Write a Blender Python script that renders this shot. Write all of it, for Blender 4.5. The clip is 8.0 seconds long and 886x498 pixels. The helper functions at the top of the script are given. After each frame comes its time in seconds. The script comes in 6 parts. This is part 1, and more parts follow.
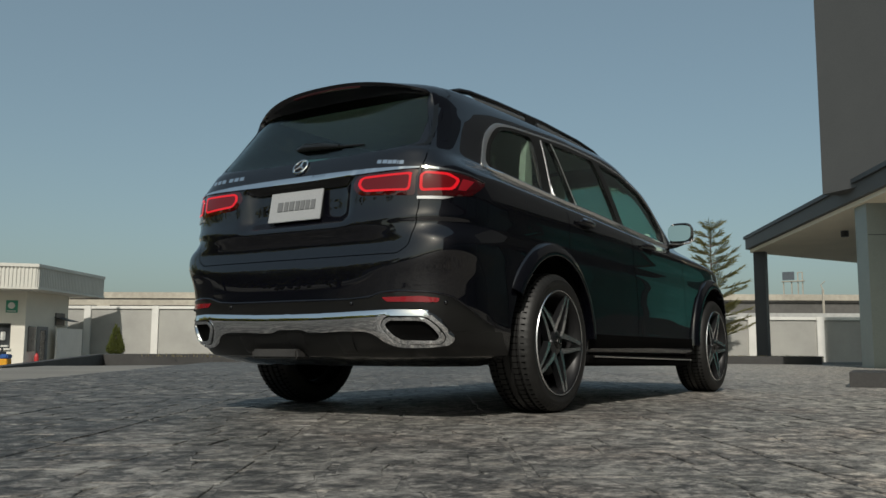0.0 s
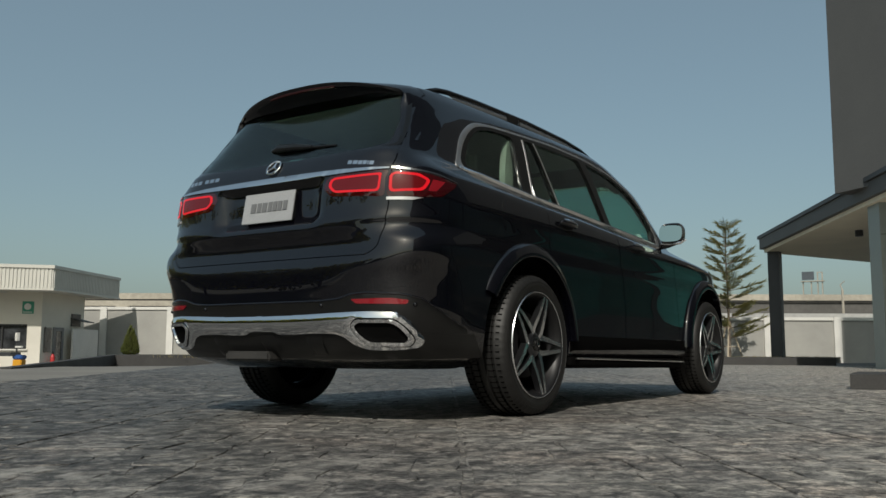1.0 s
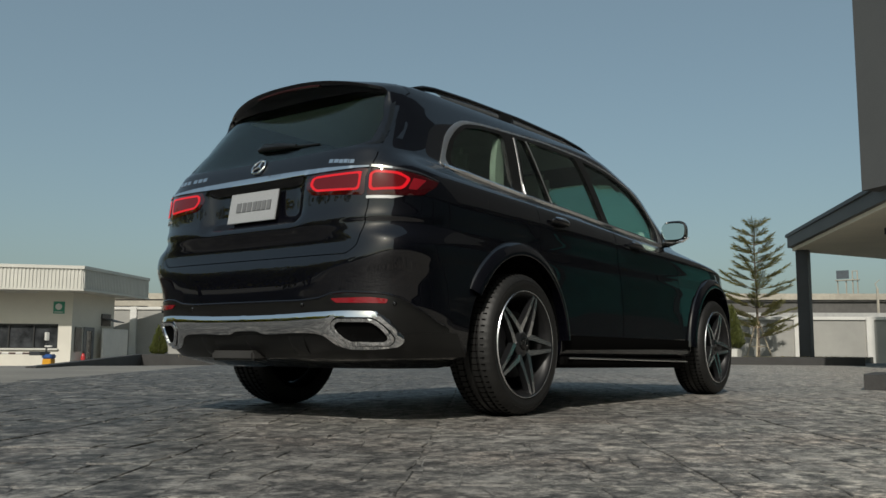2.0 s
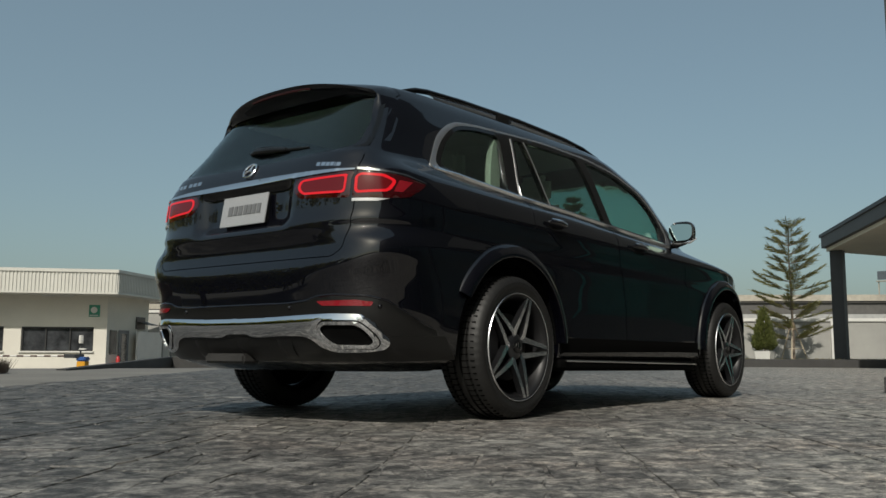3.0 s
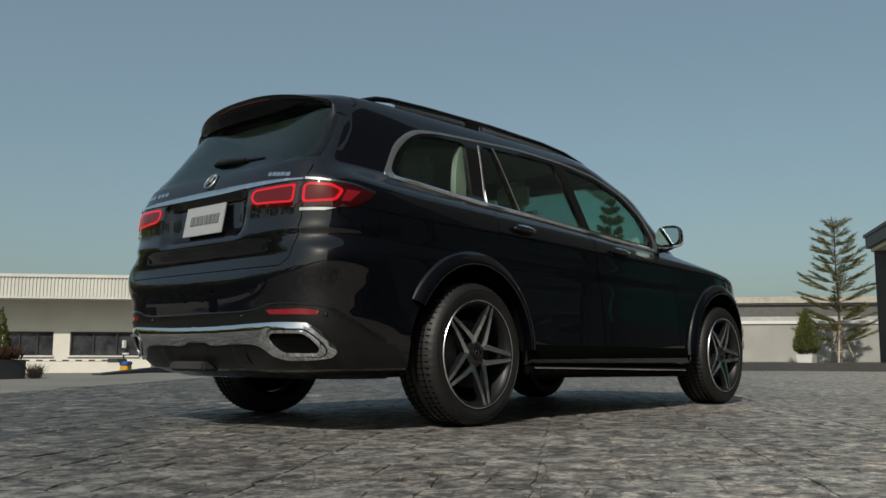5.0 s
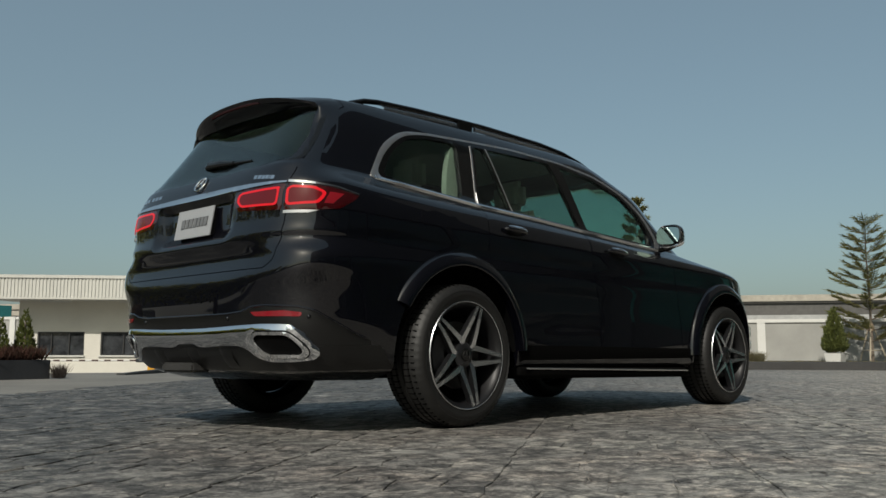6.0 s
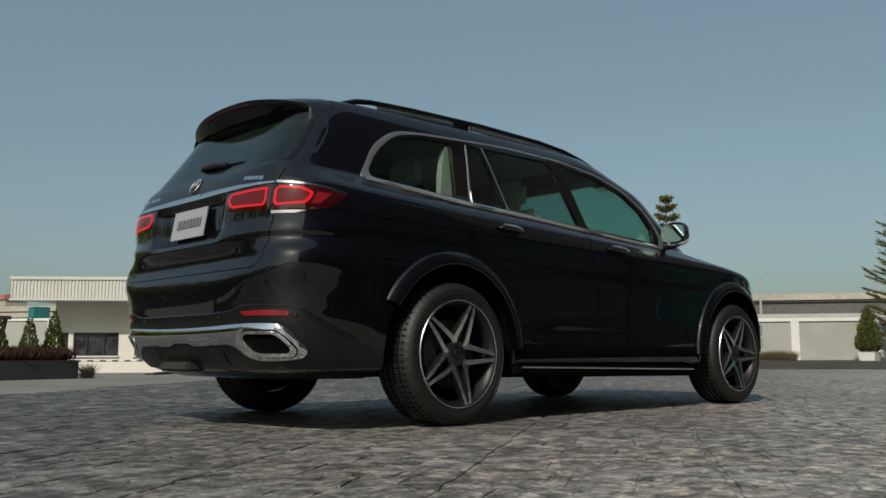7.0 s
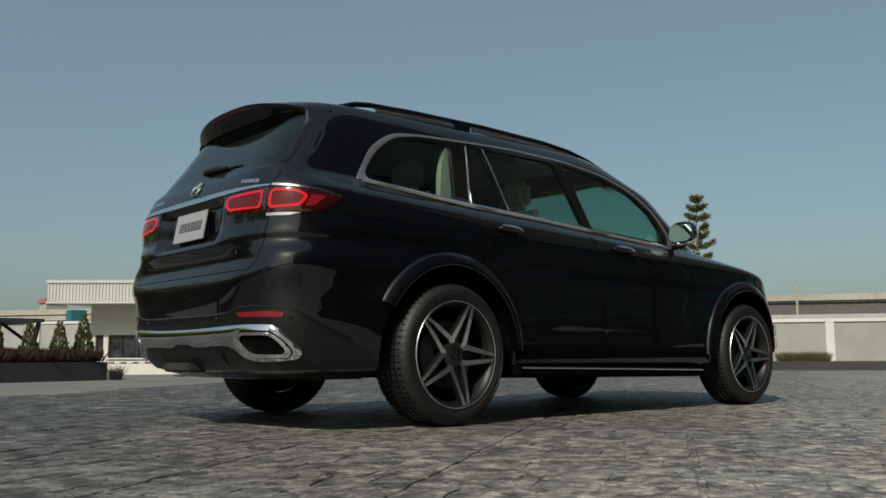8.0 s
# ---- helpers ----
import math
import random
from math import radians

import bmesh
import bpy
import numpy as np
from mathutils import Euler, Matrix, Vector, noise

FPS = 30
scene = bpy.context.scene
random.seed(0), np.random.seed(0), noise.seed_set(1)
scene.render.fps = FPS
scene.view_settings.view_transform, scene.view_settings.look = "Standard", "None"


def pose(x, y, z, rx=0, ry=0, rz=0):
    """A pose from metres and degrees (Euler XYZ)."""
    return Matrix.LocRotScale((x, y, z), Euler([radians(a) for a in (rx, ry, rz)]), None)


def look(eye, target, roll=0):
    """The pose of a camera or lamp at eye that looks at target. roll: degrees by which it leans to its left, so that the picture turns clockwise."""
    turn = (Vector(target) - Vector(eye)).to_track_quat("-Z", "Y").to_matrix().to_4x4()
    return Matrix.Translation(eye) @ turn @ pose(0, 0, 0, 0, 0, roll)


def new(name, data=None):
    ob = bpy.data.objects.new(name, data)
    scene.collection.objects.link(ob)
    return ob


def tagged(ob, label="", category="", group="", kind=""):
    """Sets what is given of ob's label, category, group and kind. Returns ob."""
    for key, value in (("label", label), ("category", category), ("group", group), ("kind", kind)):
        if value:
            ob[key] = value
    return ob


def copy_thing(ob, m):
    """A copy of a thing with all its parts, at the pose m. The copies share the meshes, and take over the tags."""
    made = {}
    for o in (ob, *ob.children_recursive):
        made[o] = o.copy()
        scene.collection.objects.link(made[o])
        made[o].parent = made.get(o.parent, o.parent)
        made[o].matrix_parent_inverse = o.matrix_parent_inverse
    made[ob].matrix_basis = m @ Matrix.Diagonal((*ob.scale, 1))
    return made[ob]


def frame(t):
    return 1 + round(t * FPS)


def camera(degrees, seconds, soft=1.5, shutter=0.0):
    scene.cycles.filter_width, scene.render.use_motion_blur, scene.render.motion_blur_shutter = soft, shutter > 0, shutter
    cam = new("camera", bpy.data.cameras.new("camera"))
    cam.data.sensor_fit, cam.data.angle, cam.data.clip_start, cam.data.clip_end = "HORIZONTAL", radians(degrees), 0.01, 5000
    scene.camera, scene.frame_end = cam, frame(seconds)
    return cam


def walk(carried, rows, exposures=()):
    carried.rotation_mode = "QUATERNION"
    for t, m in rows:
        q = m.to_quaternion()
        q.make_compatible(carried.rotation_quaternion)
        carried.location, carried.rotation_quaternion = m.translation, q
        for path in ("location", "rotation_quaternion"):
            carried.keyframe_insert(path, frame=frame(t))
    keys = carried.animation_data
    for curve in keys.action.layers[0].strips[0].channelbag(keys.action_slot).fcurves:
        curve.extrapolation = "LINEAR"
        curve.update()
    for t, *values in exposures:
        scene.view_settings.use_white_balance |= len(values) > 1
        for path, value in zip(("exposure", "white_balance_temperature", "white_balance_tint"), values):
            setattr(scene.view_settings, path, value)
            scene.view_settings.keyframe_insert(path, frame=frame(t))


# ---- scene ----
import functools
from mathutils.bvhtree import BVHTree
from mathutils.geometry import delaunay_2d_cdt

cam = camera(53.6, 8.0)
PATH = [
    (0, (3.172, -4.539, 0.347), (2.089, -2.873, 0.576), 0.2),
    (0.5, (3.249, -4.461, 0.353), (2.148, -2.807, 0.581), 0.3),
    (1, (3.341, -4.368, 0.357), (2.223, -2.725, 0.587), 0.2),
    (1.5, (3.434, -4.284, 0.356), (2.29, -2.66, 0.585), 0.2),
    (3, (3.696, -4.04, 0.36), (2.458, -2.487, 0.594), 0.2),
    (3.5, (3.789, -3.965, 0.363), (2.522, -2.436, 0.599), 0.1),
    (4, (3.894, -3.897, 0.369), (2.605, -2.386, 0.602), 0.1),
    (4.5, (3.993, -3.814, 0.375), (2.689, -2.316, 0.613), 0.1),
    (6, (4.262, -3.575, 0.394), (2.886, -2.143, 0.633), -0.0),
    (6.5, (4.349, -3.505, 0.388), (2.95, -2.096, 0.626), -0.1),
    (7, (4.434, -3.417, 0.387), (3.003, -2.04, 0.626), -0.1),
    (7.5, (4.505, -3.348, 0.379), (3.049, -1.998, 0.622), -0.1),
    (8, (4.583, -3.282, 0.381), (3.1, -1.961, 0.624), -0.2),
]
walk(cam, [(t, look(eye, target, roll)) for t, eye, target, roll in PATH])

# ---- sky, sun, exposure ----
SUN_AZ, SUN_EL = radians(155.0), radians(42.0)      # compass bearing of the sun from +y, clockwise, and its height
world = bpy.data.worlds.new("sky")
scene.world = world
world.use_nodes = True
wt = world.node_tree
sky = wt.nodes.new("ShaderNodeTexSky")
sky.sky_type = 'NISHITA'
sky.sun_disc = False
sky.sun_elevation, sky.sun_rotation = SUN_EL, SUN_AZ
sky.air_density, sky.dust_density, sky.ozone_density, sky.altitude = 1.0, 2.8, 1.2, 0
wt.nodes["Background"].inputs["Strength"].default_value = 0.106
tone = wt.nodes.new("ShaderNodeMix")
tone.data_type, tone.blend_type = 'RGBA', 'MULTIPLY'
tone.inputs[0].default_value, tone.inputs[7].default_value = 1.0, (0.94, 1.015, 0.90, 1)
wt.links.new(sky.outputs["Color"], tone.inputs[6])
haze = wt.nodes.new("ShaderNodeMix")
haze.data_type = 'RGBA'
haze.inputs[0].default_value, haze.inputs[7].default_value = 0.40, (2.25, 2.95, 3.2, 1)
wt.links.new(tone.outputs[2], haze.inputs[6])
wt.links.new(haze.outputs[2], wt.nodes["Background"].inputs["Color"])
sun = new("sun", bpy.data.lights.new("sun", 'SUN'))
sun.data.energy, sun.data.angle, sun.data.color = 3.45, radians(0.6), (1.0, 0.945, 0.855)
sun_dir = Vector((math.sin(SUN_AZ) * math.cos(SUN_EL), math.cos(SUN_AZ) * math.cos(SUN_EL), math.sin(SUN_EL)))
sun.matrix_world = look(sun_dir * 50, (0, 0, 0))

# ---- materials ----
def material(name, color, rough=0.5, metal=0.0, coat=0.0, spec=0.5):
    m = bpy.data.materials.new(name)
    m.use_nodes = True
    b = m.node_tree.nodes["Principled BSDF"]
    b.inputs["Base Color"].default_value = (*color, 1)
    b.inputs["Roughness"].default_value, b.inputs["Metallic"].default_value = rough, metal
    b.inputs["Coat Weight"].default_value, b.inputs["Coat Roughness"].default_value = coat, 0.02
    b.inputs["Specular IOR Level"].default_value = spec
    return m


def texture_noise(m, scale, detail=4, rough=0.6, coords="Object", stretch=(1, 1, 1)):
    t = m.node_tree
    co, mp, nz = t.nodes.new("ShaderNodeTexCoord"), t.nodes.new("ShaderNodeMapping"), t.nodes.new("ShaderNodeTexNoise")
    mp.inputs["Scale"].default_value = stretch
    nz.inputs["Scale"].default_value, nz.inputs["Detail"].default_value, nz.inputs["Roughness"].default_value = scale, detail, rough
    if coords == "World":
        t.links.new(t.nodes.new("ShaderNodeNewGeometry").outputs["Position"], mp.inputs["Vector"])
    else:
        t.links.new(co.outputs[coords], mp.inputs["Vector"])
    t.links.new(mp.outputs["Vector"], nz.inputs["Vector"])
    return nz.outputs["Fac"]


def ramp(m, fac, stops):
    t = m.node_tree
    r = t.nodes.new("ShaderNodeValToRGB")
    while len(r.color_ramp.elements) < len(stops):
        r.color_ramp.elements.new(0.5)
    for e, (p, c) in zip(r.color_ramp.elements, stops):
        e.position, e.color = p, (*c, 1)
    t.links.new(fac, r.inputs["Fac"])
    return r.outputs["Color"]


def mix(m, fac, a, b, kind='MIX'):
    t = m.node_tree
    x = t.nodes.new("ShaderNodeMix")
    x.data_type, x.blend_type = 'RGBA', kind
    for sock, v in ((x.inputs[0], fac), (x.inputs[6], a), (x.inputs[7], b)):
        if isinstance(v, (int, float)):
            sock.default_value = v
        elif isinstance(v, tuple):
            sock.default_value = (*v, 1)
        else:
            t.links.new(v, sock)
    return x.outputs[2]


def plug(m, out, name):
    m.node_tree.links.new(out, m.node_tree.nodes["Principled BSDF"].inputs[name])


def bump(m, fac, strength, distance=0.01):
    t = m.node_tree
    b = t.nodes.new("ShaderNodeBump")
    b.inputs["Strength"].default_value, b.inputs["Distance"].default_value = strength, distance
    t.links.new(fac, b.inputs["Height"])
    plug(m, b.outputs["Normal"], "Normal")


def worn(name, color, rough=0.6, scale=3.0, spread=0.25, fine=60.0, relief=0.2, metal=0.0, distance=0.004, grain=1.0):
    """A surface with soft stains at one scale and grain at another."""
    m = material(name, color, rough, metal)
    big, small = texture_noise(m, scale), texture_noise(m, fine, 3)
    lo, hi = tuple(c * (1 - spread) for c in color), tuple(min(1, c * (1 + spread)) for c in color)
    c1 = ramp(m, big, [(0.3, lo), (0.7, hi)])
    c2 = ramp(m, small, [(0.3, (1 - 0.15 * grain,) * 3), (0.7, (1 + 0.1 * grain,) * 3)])
    plug(m, mix(m, 1.0, c1, c2, 'MULTIPLY'), "Base Color")
    bump(m, small, relief, distance)
    return m


PAINT = material("black_metallic_paint", (0.0020, 0.0021, 0.0042), 0.40, 0.24, 1.0, 0.1)
PAINT.node_tree.nodes["Principled BSDF"].inputs["Coat IOR"].default_value = 1.62
PAINT.node_tree.nodes["Principled BSDF"].inputs["Coat Roughness"].default_value = 0.01
GLOSS = material("gloss_black_trim", (0.004, 0.004, 0.004), 0.08)
PLASTIC = worn("black_plastic", (0.006, 0.006, 0.006), 0.30, 8, 0.2, 300, 0.1, distance=0.001)
DARK = material("dark_underbody", (0.003, 0.003, 0.003), 0.9, spec=0.04)
CHROME = material("chrome", (0.86, 0.87, 0.89), 0.05, 1.0)
SATIN = material("satin_aluminium", (0.66, 0.66, 0.66), 0.42, 1.0)
BRUSHED = material("brushed_aluminium", (0.90, 0.91, 0.92), 0.20, 1.0)
RUBBER = worn("tyre_rubber", (0.0075, 0.0073, 0.0070), 0.58, 12, 0.3, 200, 0.15, distance=0.001)

# ---- building tools ----
def mesh_object(name, verts, faces, mat, parent=None, smooth=False, label="", sharp=None):
    me = bpy.data.meshes.new(name)
    me.from_pydata([tuple(v) for v in verts], [], faces)
    me.validate()
    if mat:
        me.materials.append(mat)
    ob = new(name, me)
    if smooth:
        me.polygons.foreach_set("use_smooth", [True] * len(me.polygons))
        if sharp:
            me.set_sharp_from_angle(angle=radians(sharp))
    if parent:
        ob.parent = parent
    if label:
        ob["label"] = label
    return ob


def part(name, bm, mat, parent=None, label="", smooth=False, sharp=35):
    """Links a bmesh as one mesh object under a thing or a part."""
    me = bpy.data.meshes.new(name)
    bmesh.ops.recalc_face_normals(bm, faces=bm.faces)
    bm.to_mesh(me)
    bm.free()
    for x in (mat if isinstance(mat, (list, tuple)) else [mat]):
        me.materials.append(x)
    if smooth:
        me.polygons.foreach_set("use_smooth", [True] * len(me.polygons))
        me.set_sharp_from_angle(angle=radians(sharp))
    ob = new(name, me)
    if parent:
        ob.parent = parent
    if label:
        ob["label"] = label
    return ob


def empty(name, at, label, category, group="", kind="", rz=0):
    ob = new(name)
    ob.matrix_world = pose(*at, 0, 0, rz)
    ob.empty_display_size = 0.2
    return tagged(ob, label, category, group, kind)


def box(bm, x0, x1, y0, y1, z0, z1, bevel=0.0, m=None):
    """Adds a box, its edges rounded by bevel."""
    g = bmesh.ops.create_cube(bm, size=1.0)["verts"]
    bmesh.ops.transform(bm, matrix=Matrix.Translation(((x0 + x1) / 2, (y0 + y1) / 2, (z0 + z1) / 2)) @ Matrix.Diagonal((x1 - x0, y1 - y0, z1 - z0, 1)), verts=g)
    if bevel:
        es = list({e for v in g for e in v.link_edges})
        g = list({v for f in bmesh.ops.bevel(bm, geom=es, offset=bevel, segments=2, affect='EDGES', clamp_overlap=True)["faces"] for v in f.verts} | {v for v in g if v.is_valid})
    if m is not None:
        bmesh.ops.transform(bm, matrix=m, verts=[v for v in g if v.is_valid])
    return bm


def boxes(*specs, bevel=0.0):
    bm = bmesh.new()
    for s in specs:
        box(bm, *s, bevel=bevel)
    return bm


def prism(bm, pts, z0, z1):
    """Adds a plan polygon raised from z0 to z1; each may be a number or a list, one for each corner."""
    n = len(pts)
    a = z0 if isinstance(z0, (list, tuple)) else [z0] * n
    b = z1 if isinstance(z1, (list, tuple)) else [z1] * n
    lo = [bm.verts.new((p[0], p[1], z)) for p, z in zip(pts, a)]
    hi = [bm.verts.new((p[0], p[1], z)) for p, z in zip(pts, b)]
    bm.faces.new(lo[::-1])
    bm.faces.new(hi)
    for i in range(n):
        j = (i + 1) % n
        bm.faces.new((lo[i], lo[j], hi[j], hi[i]))
    return bm


def tube(bm, pts, radius, sides=8, closed=False, caps=True):
    """Adds a round bar along points; radius may be a list."""
    pts = [Vector(p) for p in pts]
    n = len(pts)
    rr = radius if isinstance(radius, (list, tuple)) else [radius] * n
    rings = []
    side = None
    for i, p in enumerate(pts):
        a, b = pts[(i - 1) % n if closed else max(i - 1, 0)], pts[(i + 1) % n if closed else min(i + 1, n - 1)]
        d = (b - a).normalized()
        if side is None:
            side = d.orthogonal().normalized()
        side = (side - d * side.dot(d)).normalized()
        up = d.cross(side)
        rings.append([bm.verts.new(p + (side * math.cos(t) + up * math.sin(t)) * rr[i]) for t in (2 * math.pi * k / sides for k in range(sides))])
    last = n if closed else n - 1
    for i in range(last):
        r0, r1 = rings[i], rings[(i + 1) % n]
        for k in range(sides):
            j = (k + 1) % sides
            bm.faces.new((r0[k], r0[j], r1[j], r1[k]))
    if caps and not closed:
        bm.faces.new(rings[0][::-1])
        bm.faces.new(rings[-1])
    return bm


def lathe(bm, profile, steps, centre=(0, 0, 0), axis='X', full=True, a0=0.0, a1=2 * math.pi):
    """Adds a turned body: profile of (along, radius) about an axis through centre."""
    rings = []
    cnt = steps if full else steps + 1
    for i in range(cnt):
        t = a0 + (a1 - a0) * i / steps
        c, s = math.cos(t), math.sin(t)
        ring = []
        for h, r in profile:
            v = {'X': (h, r * c, r * s), 'Y': (r * c, h, r * s), 'Z': (r * c, r * s, h)}[axis]
            ring.append(bm.verts.new(Vector(v) + Vector(centre)))
        rings.append(ring)
    for i in range(steps):
        r0, r1 = rings[i], rings[(i + 1) % cnt]
        for k in range(len(profile) - 1):
            bm.faces.new((r0[k], r1[k], r1[k + 1], r0[k + 1]))
    return bm


def smoothstep(a, b, x):
    t = min(1.0, max(0.0, (x - a) / (b - a)))
    return t * t * (3 - 2 * t)


def inside(p, poly):
    x, y = p
    hit = False
    for i in range(len(poly)):
        (x0, y0), (x1, y1) = poly[i - 1], poly[i]
        if (y0 > y) != (y1 > y) and x < (x1 - x0) * (y - y0) / (y1 - y0) + x0:
            hit = not hit
    return hit

# ---- the place ----
def paving_material(name="stamped_paving", edge=False):
    """Dark stamped concrete: cloudy release colour, slate flakes with pale worn rims, fine grit."""
    m = material(name, (0.1, 0.1, 0.1), 0.62)
    t = m.node_tree
    info, geo = t.nodes.new("ShaderNodeObjectInfo"), t.nodes.new("ShaderNodeNewGeometry")
    add = t.nodes.new("ShaderNodeMath")
    add.operation = 'ADD'
    t.links.new(info.outputs["Random"], add.inputs[0])
    t.links.new(geo.outputs["Random Per Island"], add.inputs[1])
    fr = t.nodes.new("ShaderNodeMath")
    fr.operation = 'FRACT'
    t.links.new(add.outputs[0], fr.inputs[0])
    cloud = texture_noise(m, 0.42, 6, 0.62, "World")
    slate = texture_noise(m, 9.0, 10, 0.76, "World", (1.2, 1.0, 1.0))
    grain = texture_noise(m, 42.0, 5, 0.72, "World")
    scuff = texture_noise(m, 4.0, 10, 0.80, "World", (1.3, 0.9, 1.0))
    patch = texture_noise(m, 0.9, 5, 0.65, "World")
    hue = texture_noise(m, 1.1, 3, 0.5, "World", (1.0, 1.4, 1.0))
    # flakes of the slate stamp: warped cells whose rims are worn pale or filled dark
    warp = t.nodes.new("ShaderNodeTexNoise")
    warp.inputs["Scale"].default_value, warp.inputs["Detail"].default_value = 3.5, 5
    t.links.new(geo.outputs["Position"], warp.inputs["Vector"])
    push = t.nodes.new("ShaderNodeVectorMath")
    push.operation, push.inputs[1].default_value = 'MULTIPLY_ADD', (0.30, 0.30, 0.0)
    t.links.new(warp.outputs["Color"], push.inputs[0])
    t.links.new(geo.outputs["Position"], push.inputs[2])
    cell = t.nodes.new("ShaderNodeTexVoronoi")
    cell.feature = 'DISTANCE_TO_EDGE'
    cell.inputs["Scale"].default_value = 6.5
    t.links.new(push.outputs["Vector"], cell.inputs["Vector"])
    rim_ = cell.outputs["Distance"]
    # Base tone climbs steadily paler along +x and a little along +y.
    pos, tone_slope, wob = t.nodes.new("ShaderNodeNewGeometry"), t.nodes.new("ShaderNodeVectorMath"), t.nodes.new("ShaderNodeMath")
    tone_slope.operation, tone_slope.inputs[1].default_value = 'DOT_PRODUCT', (0.11, 0.045, 0.0)
    wob.operation = 'ADD'
    t.links.new(pos.outputs["Position"], tone_slope.inputs[0])
    t.links.new(tone_slope.outputs["Value"], wob.inputs[0])
    t.links.new(cloud, wob.inputs[1])
    base = ramp(m, wob.outputs[0], [(0.40, (0.046, 0.045, 0.043)), (0.64, (0.116, 0.112, 0.105)), (0.92, (0.222, 0.212, 0.194))])
    each = ramp(m, fr.outputs[0], [(0.0, (0.88, 0.88, 0.89)), (1.0, (1.12, 1.11, 1.10))])
    tint = ramp(m, hue, [(0.36, (0.98, 1.0, 0.99)), (0.5, (1.0, 1.0, 1.0)), (0.68, (1.07, 1.0, 0.96))])
    fleck = ramp(m, slate, [(0.38, (0.20, 0.20, 0.205)), (0.50, (0.85, 0.85, 0.85)), (0.60, (2.5, 2.42, 2.32))])
    fine = ramp(m, grain, [(0.34, (0.40, 0.40, 0.40)), (0.66, (1.62, 1.62, 1.60))])
    dark_rim = ramp(m, rim_, [(0.0, (0.30, 0.30, 0.30)), (0.02, (0.70, 0.70, 0.70)), (0.05, (1.0, 1.0, 1.0))])
    c = base
    for layer in (each, tint, fleck, fine, dark_rim):
        c = mix(m, 1.0, c, layer, 'MULTIPLY')
    worn_area = ramp(m, patch, [(0.44, (0.06, 0.06, 0.06)), (0.60, (1, 1, 1))])
    pale = mix(m, 1.0, ramp(m, scuff, [(0.50, (0, 0, 0)), (0.62, (0.95, 0.95, 0.95))]), worn_area, 'MULTIPLY')
    ridge = mix(m, 1.0, mix(m, 1.0, ramp(m, rim_, [(0.03, (0, 0, 0)), (0.06, (0.9, 0.9, 0.9)), (0.12, (0, 0, 0))]), ramp(m, slate, [(0.47, (0, 0, 0)), (0.56, (1, 1, 1))]), 'MULTIPLY'), ramp(m, scuff, [(0.44, (0, 0, 0)), (0.54, (1, 1, 1))]), 'MULTIPLY')
    if edge:
        c = mix(m, ramp(m, texture_noise(m, 3.5, 5, 0.7, "World"), [(0.50, (0, 0, 0)), (0.58, (0.6, 0.6, 0.6))]), mix(m, 1.0, c, (0.62, 0.62, 0.62), 'MULTIPLY'), (0.24, 0.23, 0.215))
    c = mix(m, ridge, c, (0.30, 0.29, 0.27))
    plug(m, mix(m, pale, c, (0.30, 0.29, 0.265)), "Base Color")
    plug(m, ramp(m, slate, [(0.3, (0.72, 0.72, 0.72)), (0.7, (0.46, 0.46, 0.46))]), "Roughness")
    h = t.nodes.new("ShaderNodeMath")
    h.operation = 'MULTIPLY_ADD'
    h.inputs[1].default_value = 0.25
    t.links.new(grain, h.inputs[0])
    t.links.new(slate, h.inputs[2])
    bump(m, h.outputs[0], 0.9, 0.010)
    return m


STONE, STONE_EDGE = paving_material(), paving_material("worn_paving_edge", True)
CONCRETE = worn("smooth_concrete", (0.165, 0.158, 0.142), 0.8, 0.4, 0.2, 25, 0.2)
KERB = worn("grey_kerb", (0.036, 0.035, 0.034), 0.7, 1.5, 0.25, 40, 0.2)
WALL = worn("grey_wall_render", (0.34, 0.335, 0.31), 0.85, 0.7, 0.12, 30, 0.15, grain=0.3)
WHITE = worn("white_paint", (0.66, 0.65, 0.61), 0.6, 1.2, 0.08, 40, 0.05, grain=0.3)
CREAM = worn("cream_soffit", (0.86, 0.78, 0.62), 0.7, 0.8, 0.06, 30, 0.05, grain=0.3)
CLAD = worn("dark_grey_cladding", (0.085, 0.086, 0.085), 0.6, 0.5, 0.1, 60, 0.05)
STEEL = worn("dark_grey_steel", (0.04, 0.042, 0.045), 0.5, 2.0, 0.15, 80, 0.05)
GREENTILE = worn("grey_green_panel", (0.24, 0.27, 0.25), 0.4, 0.6, 0.1, 60, 0.03)
# Far structures: haze is put into both colours, shade into the darker one.
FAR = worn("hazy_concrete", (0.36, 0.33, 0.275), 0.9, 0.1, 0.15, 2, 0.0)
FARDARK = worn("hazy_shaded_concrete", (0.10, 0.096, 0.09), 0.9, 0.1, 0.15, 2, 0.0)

U, N = Vector((0.839, 0.545)), Vector((-0.545, 0.839))
W0 = Vector((-17.85, 27.8))


def along_wall(u, n=0.0):
    return W0 + U * u + N * n


def ground_height(x, y):
    """The forecourt is level; past its left edge the drive falls away to the gate house."""
    d = (Vector((x, y)) - Vector((-15.0, 6.0))).dot(Vector((-0.86, 0.5)))
    return -0.03 - 0.72 * smoothstep(0.5, 11.0, d)


